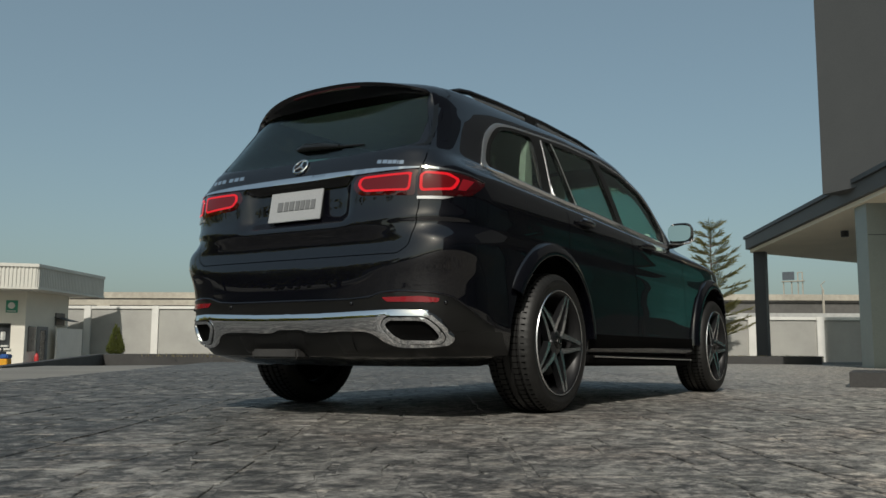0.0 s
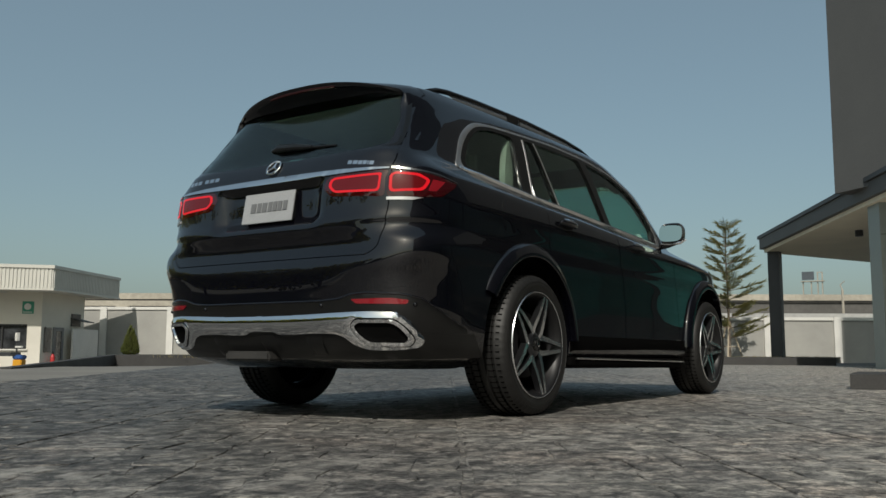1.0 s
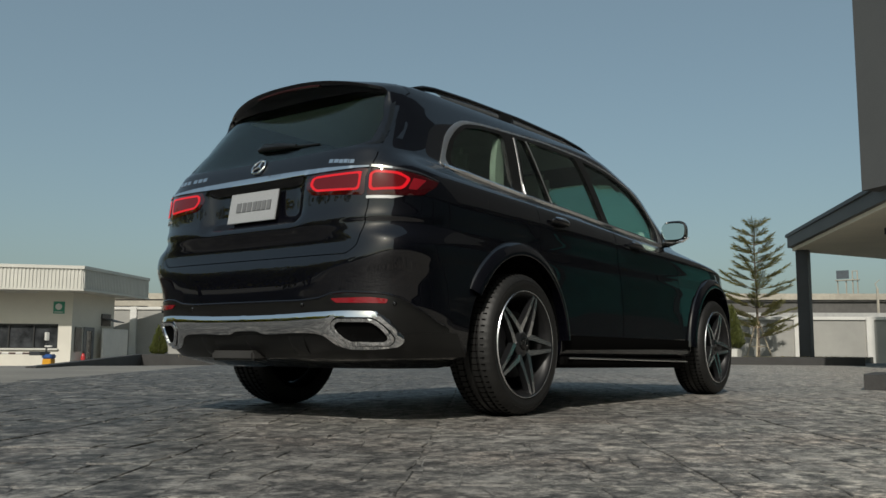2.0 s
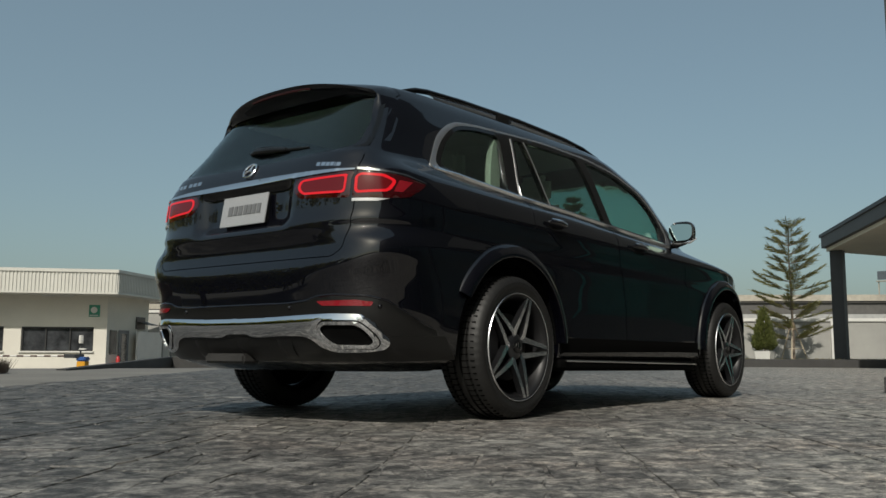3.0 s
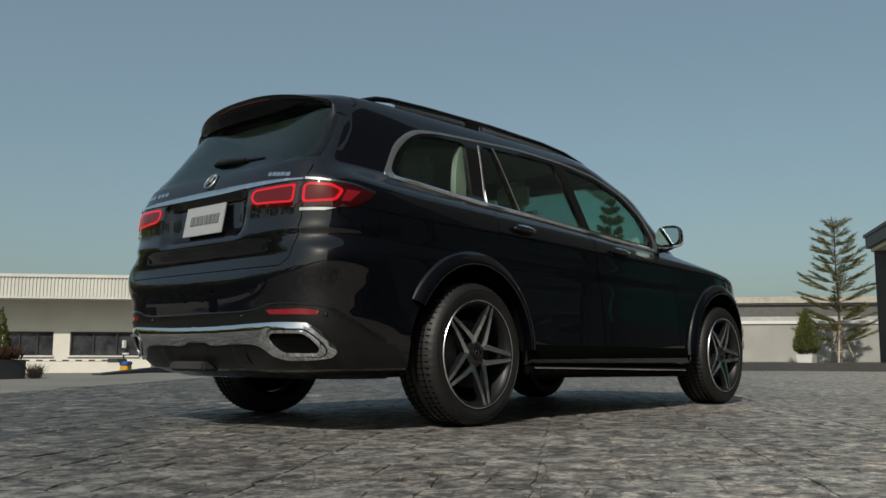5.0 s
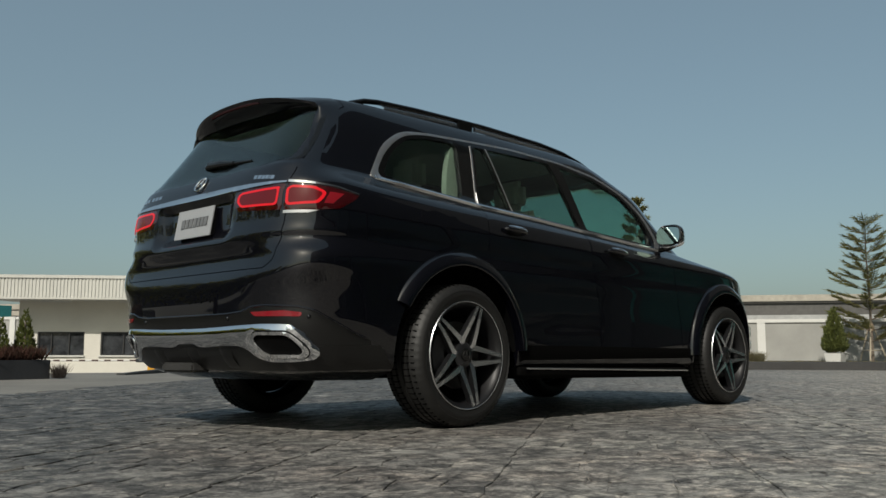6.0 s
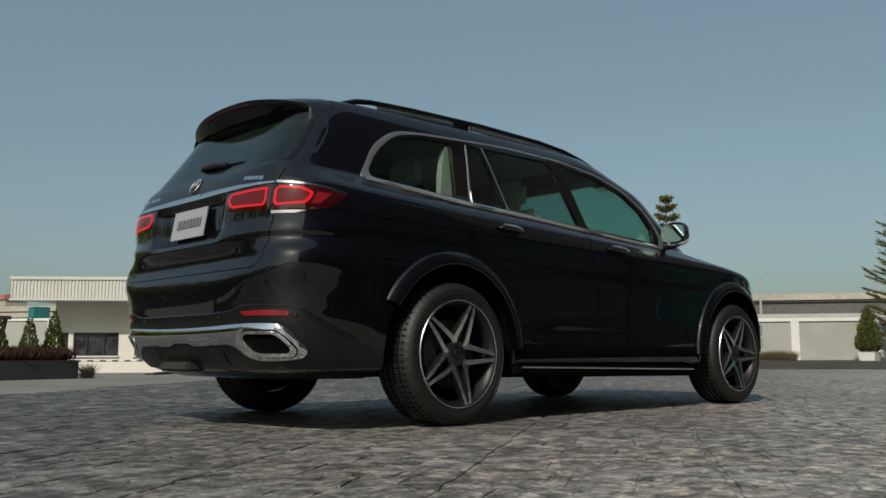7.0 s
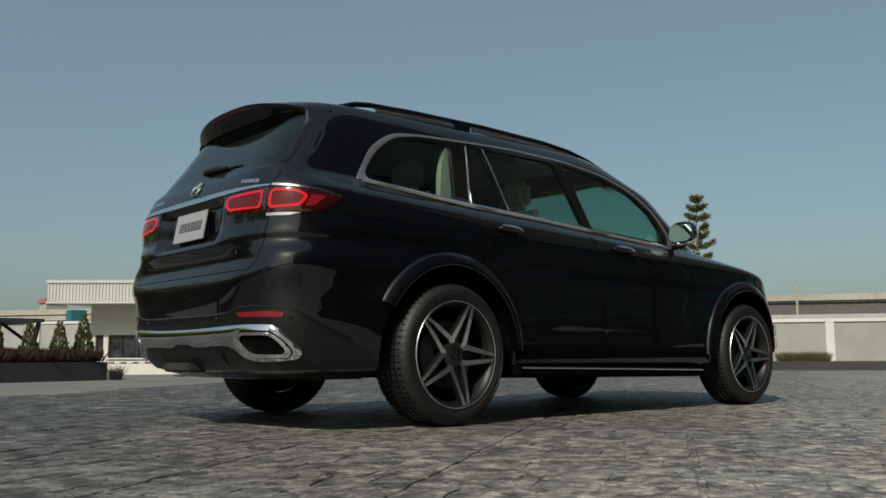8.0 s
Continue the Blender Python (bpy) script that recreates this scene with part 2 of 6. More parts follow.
def ground():
    xs = sorted(set([-3000, -1200, -500, -200, -120, -80, 60, 100, 200, 500, 1200, 3000] + list(range(-60, 42, 2))))
    verts = [(x, y, ground_height(x, y)) for y in xs for x in xs]
    n = len(xs)
    faces = [(j * n + i, j * n + i + 1, (j + 1) * n + i + 1, (j + 1) * n + i) for j in range(n - 1) for i in range(n - 1)]
    ob = mesh_object("ground", verts, faces, CONCRETE, smooth=True)
    return tagged(ob, "pale grey concrete drive and open ground", "ground", kind="structure")


ground()
pv = bmesh.new()
prism(pv, [(-5.2, 0), (-16, 13.0), (-5.8, 19.6), (14, 24), (30, 10), (30, -30), (-4, -30), (-5.2, -3)], -0.2, -0.0050)
paving = tagged(part("paving", pv, STONE), "dark grey stamped concrete paving with stone pattern", "paving", kind="structure")


def perimeter_wall(name, u0, u1, n, top, pillars):
    a, b = along_wall(u0, n), along_wall(u1, n)
    w = empty(name, (a.x, a.y, -0.8), "grey rendered boundary wall with white posts and coping", "wall", kind="structure", rz=math.degrees(math.atan2(U.y, U.x)))
    L = u1 - u0
    h = top + 0.8
    part("wall_face", boxes((0, L, 0.0, 0.18, 0, h - 0.1)), WALL, w)
    part("coping", boxes((0, L, -0.06, 0.24, h - 0.1, h + 0.04), bevel=0.01), WHITE, w, "white painted coping")
    for u in pillars:
        part("post", boxes((u - u0 - 0.16, u - u0 + 0.16, -0.10, 0.26, 0, h + 0.05), bevel=0.01), WHITE, w, "white painted wall post")
    return w


perimeter_wall("wall_1", -9.0, 45.0, 0.0, 1.80, [13.53 + 3.0 * k for k in range(-7, 11)])
perimeter_wall("wall_2", -60.0, -9.0, 3.0, 2.33, [-13.55 - 3.2 * k for k in range(-1, 14)])

# raised planting bed with a kerb that runs out to nothing at the drive
bed = bmesh.new()
kerb_front = [(-13.2, 5.1), (-18.4, 11.1), (-6.0, 18.8), (-1.25, 21.07)]
prism(bed, kerb_front + [(-1.75, 22.3), (-7.0, 19.9), (-19.6, 11.8), (-13.6, 5.1)], -0.6, [0.0, 0.2, 0.2, 0.2, 0.2, 0.2, 0.2, 0.0])
tagged(part("kerb", bed, KERB), "low dark grey kerb of the planting bed", "kerb", kind="structure")
SOIL = worn("soil_and_grass", (0.075, 0.072, 0.055), 0.95, 1.5, 0.4, 20, 0.5)
sb = bmesh.new()
prism(sb, [(-19.5, 11.75), (-7.0, 19.8), (-1.8, 22.2), (-4.0, 37.5), (-30, 20.5), (-28, 17.5)], -0.9, 0.14)
tagged(part("planting_bed", sb, SOIL), "bare soil and thin grass behind the kerb", "bed", kind="structure")

# canopy with a dark fascia and a cream soffit
T, Nn, Ff = Vector((-4.1, 24.9)), Vector((2.6, 12.0)), Vector((0.9, 35.8))
canopy = empty("canopy", (T.x, T.y, 0), "flat entrance canopy with dark fascia and cream soffit", "canopy", kind="structure")
pts = [Vector((0, 0)), Nn - T, Nn - T + (Ff - T), Ff - T]
part("soffit", prism(bmesh.new(), [(0.12, 0.1), (pts[1].x + 0.1, pts[1].y), (pts[2].x, pts[2].y), (pts[3].x, pts[3].y - 0.1)], 3.56, 3.66), CREAM, canopy, "cream painted soffit")
part("fascia", prism(bmesh.new(), [p + o for p, o in zip(pts, [Vector((0, 0))] * 4)], 3.662, 4.0), CLAD, canopy, "dark grey metal fascia")
part("roof_edge", prism(bmesh.new(), [pts[0] + Vector((-0.09, 0.1)), pts[1] + Vector((-0.09, 0)), pts[2], pts[3] + Vector((0, 0.1))], 4.002, 4.10), STEEL, canopy, "thin dark roof edge")
part("column", boxes((0.26, 0.62, -0.10, 0.28, -0.1, 3.57), bevel=0.01), STEEL, canopy, "dark grey steel column")

# tall building beside the forecourt
building = empty("office_building", (-0.32, 16.7, 0), "tall dark grey clad building on a pale green-grey pier", "building", kind="structure")
f, b = Vector((0.80, -0.59)), Vector((0.59, 0.80))
q = [Vector((0, 0)), f * 14, f * 14 + b * 10, b * 10]
part("upper_wall", prism(bmesh.new(), q, 3.9, 11.0), CLAD, building)
g1, g2 = Vector((-0.45, 0.89)), Vector((0.89, 0.45))
p0 = Vector((0.93, -0.4))
part("pier", prism(bmesh.new(), [p0, p0 + g2 * 3.2, p0 + g2 * 3.2 + g1 * 0.7, p0 + g1 * 0.7], -0.1, 3.898), GREENTILE, building, "grey-green panelled pier")
part("pier_joint", prism(bmesh.new(), [p0 + g1 * -0.004 + g2 * 0.01, p0 + g1 * -0.004 + g2 * 3.19, p0 + g2 * 3.19 + g1 * 0.02, p0 + g2 * 0.01 + g1 * 0.02], 2.86, 2.875), STEEL, building)
bm = bmesh.new()
lathe(bm, [(3.40, 0.0), (3.40, 0.10), (3.559, 0.10)], 16, (3.6, -4.03, 0), axis='Z')
part("downlight", bm, STEEL, canopy, "small dark downlight", smooth=True, sharp=40)
# glazed ground floor set back under the upper storeys, unseen, mirrored by the car
gl = [q[0] + b * 2.2 + f * 3.4, q[1] + b * 2.2, q[1] + b * 2.5, q[0] + b * 2.5 + f * 3.4]
# Pane colours differ so the doors mirror bright and dark teal patches.
TEALPANE = [worn("teal_tinted_glass", c_, 0.06, 0.25, 0.4, 2, 0.0) for c_ in ((0.02, 0.08, 0.072), (0.10, 0.40, 0.37), (0.03, 0.13, 0.12))]
part("shopfront_base", prism(bmesh.new(), gl, 0.0, 0.55), STEEL, building, "dark shopfront plinth")
part("shopfront_head", prism(bmesh.new(), gl, 3.0, 3.89), STEEL, building, "dark shopfront head")
for i in range(8):
    e0_, e1_ = gl[0].lerp(gl[1], i / 8), gl[0].lerp(gl[1], (i + 1) / 8)
    part("shopfront", prism(bmesh.new(), [e0_, e1_, e1_ + b * 0.3, e0_ + b * 0.3], 0.552, 2.998), TEALPANE[(0, 1, 0, 2, 1, 0, 2, 0)[i]], building, "unseen teal tinted shopfront glass")
for i in range(5):
    c0 = gl[0].lerp(gl[1], i / 4) - b * 0.08
    part("shopfront_bar", prism(bmesh.new(), [c0, c0 + f * 0.12, c0 + f * 0.12 + b * 0.07, c0 + b * 0.07], 0.0, 3.88), STEEL, building)
island = empty("kerb_island", (1.79, 4.86, 0), "low dark stone kerb at the building's foot", "kerb", kind="structure")
part("kerb_stone", prism(bmesh.new(), [(0.0, 0.0), (5.2, 0.75), (5.0, 2.2), (-0.15, 1.35)], 0.0, 0.145), KERB, island)

# gate house with a ribbed white metal parapet
SHED_A, SHED_B, SHED_C = Vector((-28.6, 15.4)), Vector((-31.7, 20.6)), Vector((-34.0, 8.8))
EX, ES = (SHED_C - SHED_A).normalized(), (SHED_B - SHED_A).normalized()
LA, LB = (SHED_C - SHED_A).length, (SHED_B - SHED_A).length


def shed_point(a, b):
    """Plan place from the gate house's front corner: a along its front, b along its side."""
    return EX * a + ES * b


def shed_prism(a0, a1, b0, b1, z0, z1):
    return prism(bmesh.new(), [shed_point(a0, b0), shed_point(a1, b0), shed_point(a1, b1), shed_point(a0, b1)], z0, z1)


PARAPET = worn("white_metal_sheet", (0.57, 0.56, 0.51), 0.5, 1.0, 0.06, 40, 0.03, grain=0.2)
RENDER = worn("cream_wall_paint", (0.68, 0.65, 0.57), 0.8, 0.6, 0.07, 30, 0.05, grain=0.2)
gate = empty("gate_house", (SHED_A.x, SHED_A.y, 0), "low cream gate house with white ribbed metal parapet", "building", kind="structure")
part("roof", shed_prism(0.02, LA - 0.02, 0.02, LB - 0.02, 2.65, 2.70), WHITE, gate, "flat white soffit")


SET_A, SET_B = 0.10, 0.20     # how far the walls stand back from the eaves


def shed_box(name, a0, a1, b0, b1, z0, z1, mat, label="", parent=None):
    if z0 < 2.55:
        a0, a1, b0, b1 = a0 + SET_A, a1 + SET_A, b0 + SET_B, b1 + SET_B
    return part(name, shed_prism(a0, a1, b0, b1, z0, z1), mat, parent or gate, label)


# front wall with two window openings, built from piers and spandrels
FW, AW = 0.2, 0.9
openings = [(1.41, 4.19), (4.85, 6.75), (6.95, 7.3)]
edges_ = [AW] + [x for o in openings for x in o] + [LA - 1.0]
for i in range(0, len(edges_), 2):
    shed_box("wall_pier", edges_[i], edges_[i + 1], 1.2, 1.2 + FW, 0.36, 1.345, RENDER)
shed_box("wall_upper", AW, LA - 1.0, 1.2, 1.2 + FW, 1.347, 2.648, RENDER, "cream painted wall")
shed_box("wall_lower", AW, LA - 1.0, 1.2, 1.2 + FW, -0.95, 0.358, RENDER, "cream painted wall")
shed_box("wall_side", AW, AW + FW, 1.401, LB - 1.2, -0.95, 2.648, RENDER, "cream painted side wall")
shed_box("wall_side", LA - 1.2, LA - 1.0, 1.401, LB - 1.2, -0.95, 2.648, RENDER, "cream painted side wall")
shed_box("wall_back", AW + FW + 0.002, LA - 1.202, LB - 1.4, LB - 1.2, -0.95, 2.648, RENDER)
# Mottled base colour stands in for reflections and interior in these opaque panes.
WINDOWGLASS = worn("dark_window_glass", (0.045, 0.048, 0.052), 0.05, 1.6, 0.75, 6, 0.0)
ALU = material("dark_window_frame", (0.03, 0.03, 0.03), 0.4)
for (a0, a1), bars in zip(openings, ((2.34, 3.27), (5.49, 6.2), ())):
    wn = shed_box("window", a0, a1, 1.30, 1.31, 0.36, 1.345, WINDOWGLASS, "dark sliding window")
    shed_box("window_frame", a0, a1, 1.235, 1.29, 1.285, 1.343, ALU, parent=wn)
    shed_box("window_frame", a0, a1, 1.235, 1.29, 0.362, 0.40, ALU, parent=wn)
    for x in (a0 + 0.001, *[b_ - 0.025 for b_ in bars], a1 - 0.051):
        shed_box("window_bar", x, x + 0.05, 1.24, 1.285, 0.402, 1.283, ALU, parent=wn)
    shed_box("window_sill", a0 - 0.05, a1 + 0.05, 1.12, 1.198, 0.30, 0.355, WHITE, "white window sill", parent=wn)
# ribbed parapet
for a0, a1, b0, b1 in ((0, LA, 0, 0.05), (0, 0.05, 0.051, LB), (LA - 0.05, LA, 0.051, LB), (0.051, LA - 0.051, LB - 0.05, LB)):
    shed_box("parapet", a0, a1, b0, b1, 2.68, 3.5, PARAPET, "white ribbed metal parapet sheet")
n = int(LA / 0.137)
for i in range(n):
    x = 0.05 + i * LA / n
    shed_box("parapet_rib", x, x + 0.062, -0.035, -0.001, 2.74, 3.498, PARAPET)
n = int(LB / 0.137)
for i in range(n):
    x = 0.05 + i * LB / n
    shed_box("parapet_rib", -0.035, -0.001, x, x + 0.062, 2.74, 3.498, PARAPET)
for a0, a1, b0, b1 in ((-0.07, LA + 0.02, -0.07, 0.10), (-0.07, 0.10, 0.101, LB)):
    shed_box("parapet_cap", a0, a1, b0, b1, 3.502, 3.63, PARAPET, "folded white cap")
    shed_box("parapet_foot", a0, a1, b0, b1, 2.64, 2.715, PARAPET)
for a in (2.85, 6.05):
    shed_box("batten_light", a - 0.6, a + 0.6, 1.15, 1.25, 2.58, 2.647, WHITE, "white batten light under the eaves")
# side wall: dark window, grey door, white door panel, hatch
shed_box("side_window", 0.86, 0.898, 1.45, 2.0, 0.24, 1.23, WINDOWGLASS, "dark narrow window")
shed_box("side_window_frame", 0.845, 0.859, 1.42, 1.47, 0.2, 1.26, ALU)
shed_box("side_door", 0.85, 0.898, 2.15, 3.0, -0.7, 1.25, worn("grey_door_paint", (0.16, 0.165, 0.17), 0.5, 2, 0.1, 50, 0.05), "grey metal door")
shed_box("door_glazing", 0.84, 0.849, 2.35, 2.8, -0.3, 1.1, WINDOWGLASS)
shed_box("white_panel", 0.55, 0.62, 3.15, 5.5, -0.8, 1.22, WHITE, "white hinged panel")
shed_box("hatch", 0.85, 0.898, 3.66, 4.45, 1.34, 1.87, ALU, "dark top-hung hatch window")
bm = prism(bmesh.new(), [shed_point(a_ + SET_A, b_ + SET_B) for a_, b_ in ((0.9, 3.6), (0.9, 4.5), (0.3, 4.5), (0.3, 3.6))], [1.66, 1.66, 1.50, 1.50], [1.69, 1.69, 1.53, 1.53])
part("hatch_leaf", bm, STEEL, gate, "propped open dark hatch leaf")
# green safety sign
GREEN = worn("green_sign", (0.04, 0.27, 0.17), 0.5, 3, 0.05, 30, 0.02)
sg = shed_box("safety_sign", 1.20, 1.62, 1.17, 1.198, 1.77, 2.26, GREEN, "green safety sign with pale roundel and bars")
bm = bmesh.new()
c = shed_point(1.41 + SET_A, 1.15 + SET_B)
nrm = Vector((EX.y, -EX.x)).normalized()
if nrm.dot(Vector((3, -4)) - SHED_A) < 0:
    nrm = -nrm
m_ = Matrix.Translation((c.x, c.y, 2.05)) @ Matrix.Rotation(math.atan2(nrm.y, nrm.x), 4, 'Z')
lathe(bm, [(0.0, 0.0), (0.0, 0.13), (0.012, 0.13), (0.012, 0.0)], 20)
bmesh.ops.transform(bm, matrix=m_, verts=bm.verts)
part("sign_roundel", bm, WHITE, gate)
bm = bmesh.new()
box(bm, 0.0, 0.02, -0.17, 0.17, -0.235, -0.205)
bmesh.ops.transform(bm, matrix=m_, verts=bm.verts)
part("sign_bar", bm, WHITE, gate)


# fire extinguisher by the door
e0 = SHED_A + shed_point(0.72 + SET_A, 1.86 + SET_B)
ext = empty("fire_extinguisher", (e0.x, e0.y, -0.72), "red fire extinguisher on a stand by the door", "extinguisher")
REDPAINT = worn("red_paint", (0.42, 0.03, 0.03), 0.35, 4, 0.1, 50, 0.02)
bm = bmesh.new()
lathe(bm, [(0.0, 0.0), (0.0, 0.085), (0.35, 0.09), (0.75, 0.09), (0.86, 0.05), (0.90, 0.0)], 16, axis='Z')
part("cylinder", bm, REDPAINT, ext, smooth=True)
part("valve", boxes((-0.05, 0.05, -0.02, 0.02, 0.88, 0.97), bevel=0.005), ALU, ext)

# entry barrier: yellow machine with blue hood, striped boom, intercom post
ybase = Vector((-22.53, 10.68))
YELLOW = worn("yellow_paint", (0.62, 0.30, 0.02), 0.45, 3, 0.1, 40, 0.03)
BLUE = worn("blue_paint", (0.03, 0.09, 0.28), 0.45, 3, 0.1, 40, 0.03)
bar = empty("barrier_machine", (ybase.x, ybase.y, ground_height(ybase.x, ybase.y) - 0.02), "yellow parking barrier machine with blue hood", "barrier", rz=30)
g0 = -ground_height(ybase.x, ybase.y)
part("cabinet", boxes((-0.14, 0.14, -0.14, 0.14, 0, g0 + 0.06), bevel=0.02), YELLOW, bar)
part("hood", boxes((-0.155, 0.155, -0.155, 0.155, g0 + 0.062, g0 + 0.20), bevel=0.03), BLUE, bar, "blue hood")
BOOMRED = worn("dull_red_band", (0.07, 0.035, 0.03), 0.5, 3, 0.1, 40, 0.03)
boom = empty("barrier_boom", (ybase.x - 0.6, ybase.y - 0.3, 0), "white boom with dull red bands", "barrier boom")
d_ = EX.copy()
for i in range(28):
    p0_, p1_ = d_ * (i * 0.2), d_ * (i * 0.2 + 0.197)
    bm = bmesh.new()
    tube(bm, [(p0_.x, p0_.y, 0.20), (p1_.x, p1_.y, 0.20)], 0.028, 6)
    part("boom_section", bm, WHITE if i % 2 else BOOMRED, boom)
part("boom_pivot", boxes((-0.02, 0.62, 0.0, 0.32, 0.14, 0.26)), STEEL, boom)
cam_post = empty("intercom_post", (ybase.x - 0.35, ybase.y + 0.1, ground_height(ybase.x, ybase.y) - 0.02), "grey intercom post with white head", "post")
bm = bmesh.new()
tube(bm, [(0, 0, 0), (0, 0, g0 + 0.55)], 0.03, 8)
part("pole", bm, STEEL, cam_post)
part("head", boxes((-0.055, 0.055, -0.055, 0.055, g0 + 0.62, g0 + 0.88), bevel=0.015), WHITE, cam_post)
part("arm", boxes((-0.05, 0.28, -0.03, 0.03, g0 + 0.42, g0 + 0.47)), WHITE, cam_post)

# elevated road far behind the wall
rz_u = math.degrees(math.atan2(U.y, U.x))
o55 = along_wall(0, 55)
ov = empty("elevated_road", (o55.x, o55.y, 0), "distant elevated concrete road in haze", "bridge", kind="structure", rz=rz_u)
# Deck and barrier foot take the shaded colour; parapet and girder the lighter.
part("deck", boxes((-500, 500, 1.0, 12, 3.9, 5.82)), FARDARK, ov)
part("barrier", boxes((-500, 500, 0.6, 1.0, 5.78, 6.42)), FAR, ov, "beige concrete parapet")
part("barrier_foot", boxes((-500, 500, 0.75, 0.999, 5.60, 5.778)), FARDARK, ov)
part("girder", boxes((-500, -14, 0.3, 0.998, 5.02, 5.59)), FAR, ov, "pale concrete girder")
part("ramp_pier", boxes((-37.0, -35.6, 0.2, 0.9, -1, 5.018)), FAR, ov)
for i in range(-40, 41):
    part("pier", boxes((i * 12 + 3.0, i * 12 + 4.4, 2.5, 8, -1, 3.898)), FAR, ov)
# low concrete parapet of a ramp between the wall and the road
o8 = along_wall(0, 9)
ramp_ = empty("boundary_wall", (o8.x, o8.y, 0), "paler grey wall beyond the boundary", "wall", kind="structure", rz=rz_u)
part("far_wall_face", boxes((3, 160, 0, 0.3, -1, 2.40)), worn("pale_grey_wall", (0.40, 0.40, 0.385), 0.9, 0.3, 0.1, 5, 0.0), ramp_)

# ---- planting ----
def leaf_material(name, lo, hi):
    m = material(name, lo, 0.6)
    t = m.node_tree
    g = t.nodes.new("ShaderNodeNewGeometry")
    plug(m, ramp(m, g.outputs["Random Per Island"], [(0.0, lo), (1.0, hi)]), "Base Color")
    b, out = t.nodes["Principled BSDF"], t.nodes["Material Output"]
    tr, ms = t.nodes.new("ShaderNodeBsdfTranslucent"), t.nodes.new("ShaderNodeMixShader")
    tr.inputs["Color"].default_value = (min(1, hi[0] * 1.6), min(1, hi[1] * 1.6), hi[2] * 1.2, 1)
    ms.inputs[0].default_value = 0.45
    t.links.new(b.outputs[0], ms.inputs[1])
    t.links.new(tr.outputs[0], ms.inputs[2])
    t.links.new(ms.outputs[0], out.inputs["Surface"])
    return m


PINE = leaf_material("pine_needles", (0.065, 0.085, 0.032), (0.24, 0.22, 0.075))
TWIG = leaf_material("dry_twigs", (0.035, 0.030, 0.026), (0.10, 0.08, 0.07))
CYPRESS = leaf_material("cypress_leaves", (0.045, 0.062, 0.014), (0.15, 0.165, 0.040))
DRYGRASS = leaf_material("dry_grass", (0.10, 0.095, 0.05), (0.22, 0.19, 0.11))
REDLEAF = leaf_material("red_shrub_leaves", (0.030, 0.022, 0.013), (0.12, 0.052, 0.038))
BROAD = leaf_material("broad_leaves", (0.09, 0.11, 0.015), (0.40, 0.38, 0.08))
BARK = worn("bark", (0.16, 0.13, 0.10), 0.9, 6, 0.3, 60, 0.4)
STAKE = worn("pale_timber", (0.42, 0.36, 0.27), 0.8, 4, 0.15, 60, 0.2)


def sprig(verts, faces, base, tip, width, rnd):
    """A tapered four-sided sprig of needles."""
    d = (tip - base)
    a = d.orthogonal().normalized() * width
    b = d.normalized().cross(a)
    k = len(verts)
    m = base.lerp(tip, 0.45)
    verts += [base, m + a, m + b * 0.6, m - a, m - b * 0.6, tip]
    faces += [(k, k + 1, k + 2), (k, k + 2, k + 3), (k, k + 3, k + 4), (k, k + 4, k + 1), (k + 5, k + 2, k + 1), (k + 5, k + 3, k + 2), (k + 5, k + 4, k + 3), (k + 5, k + 1, k + 4)]


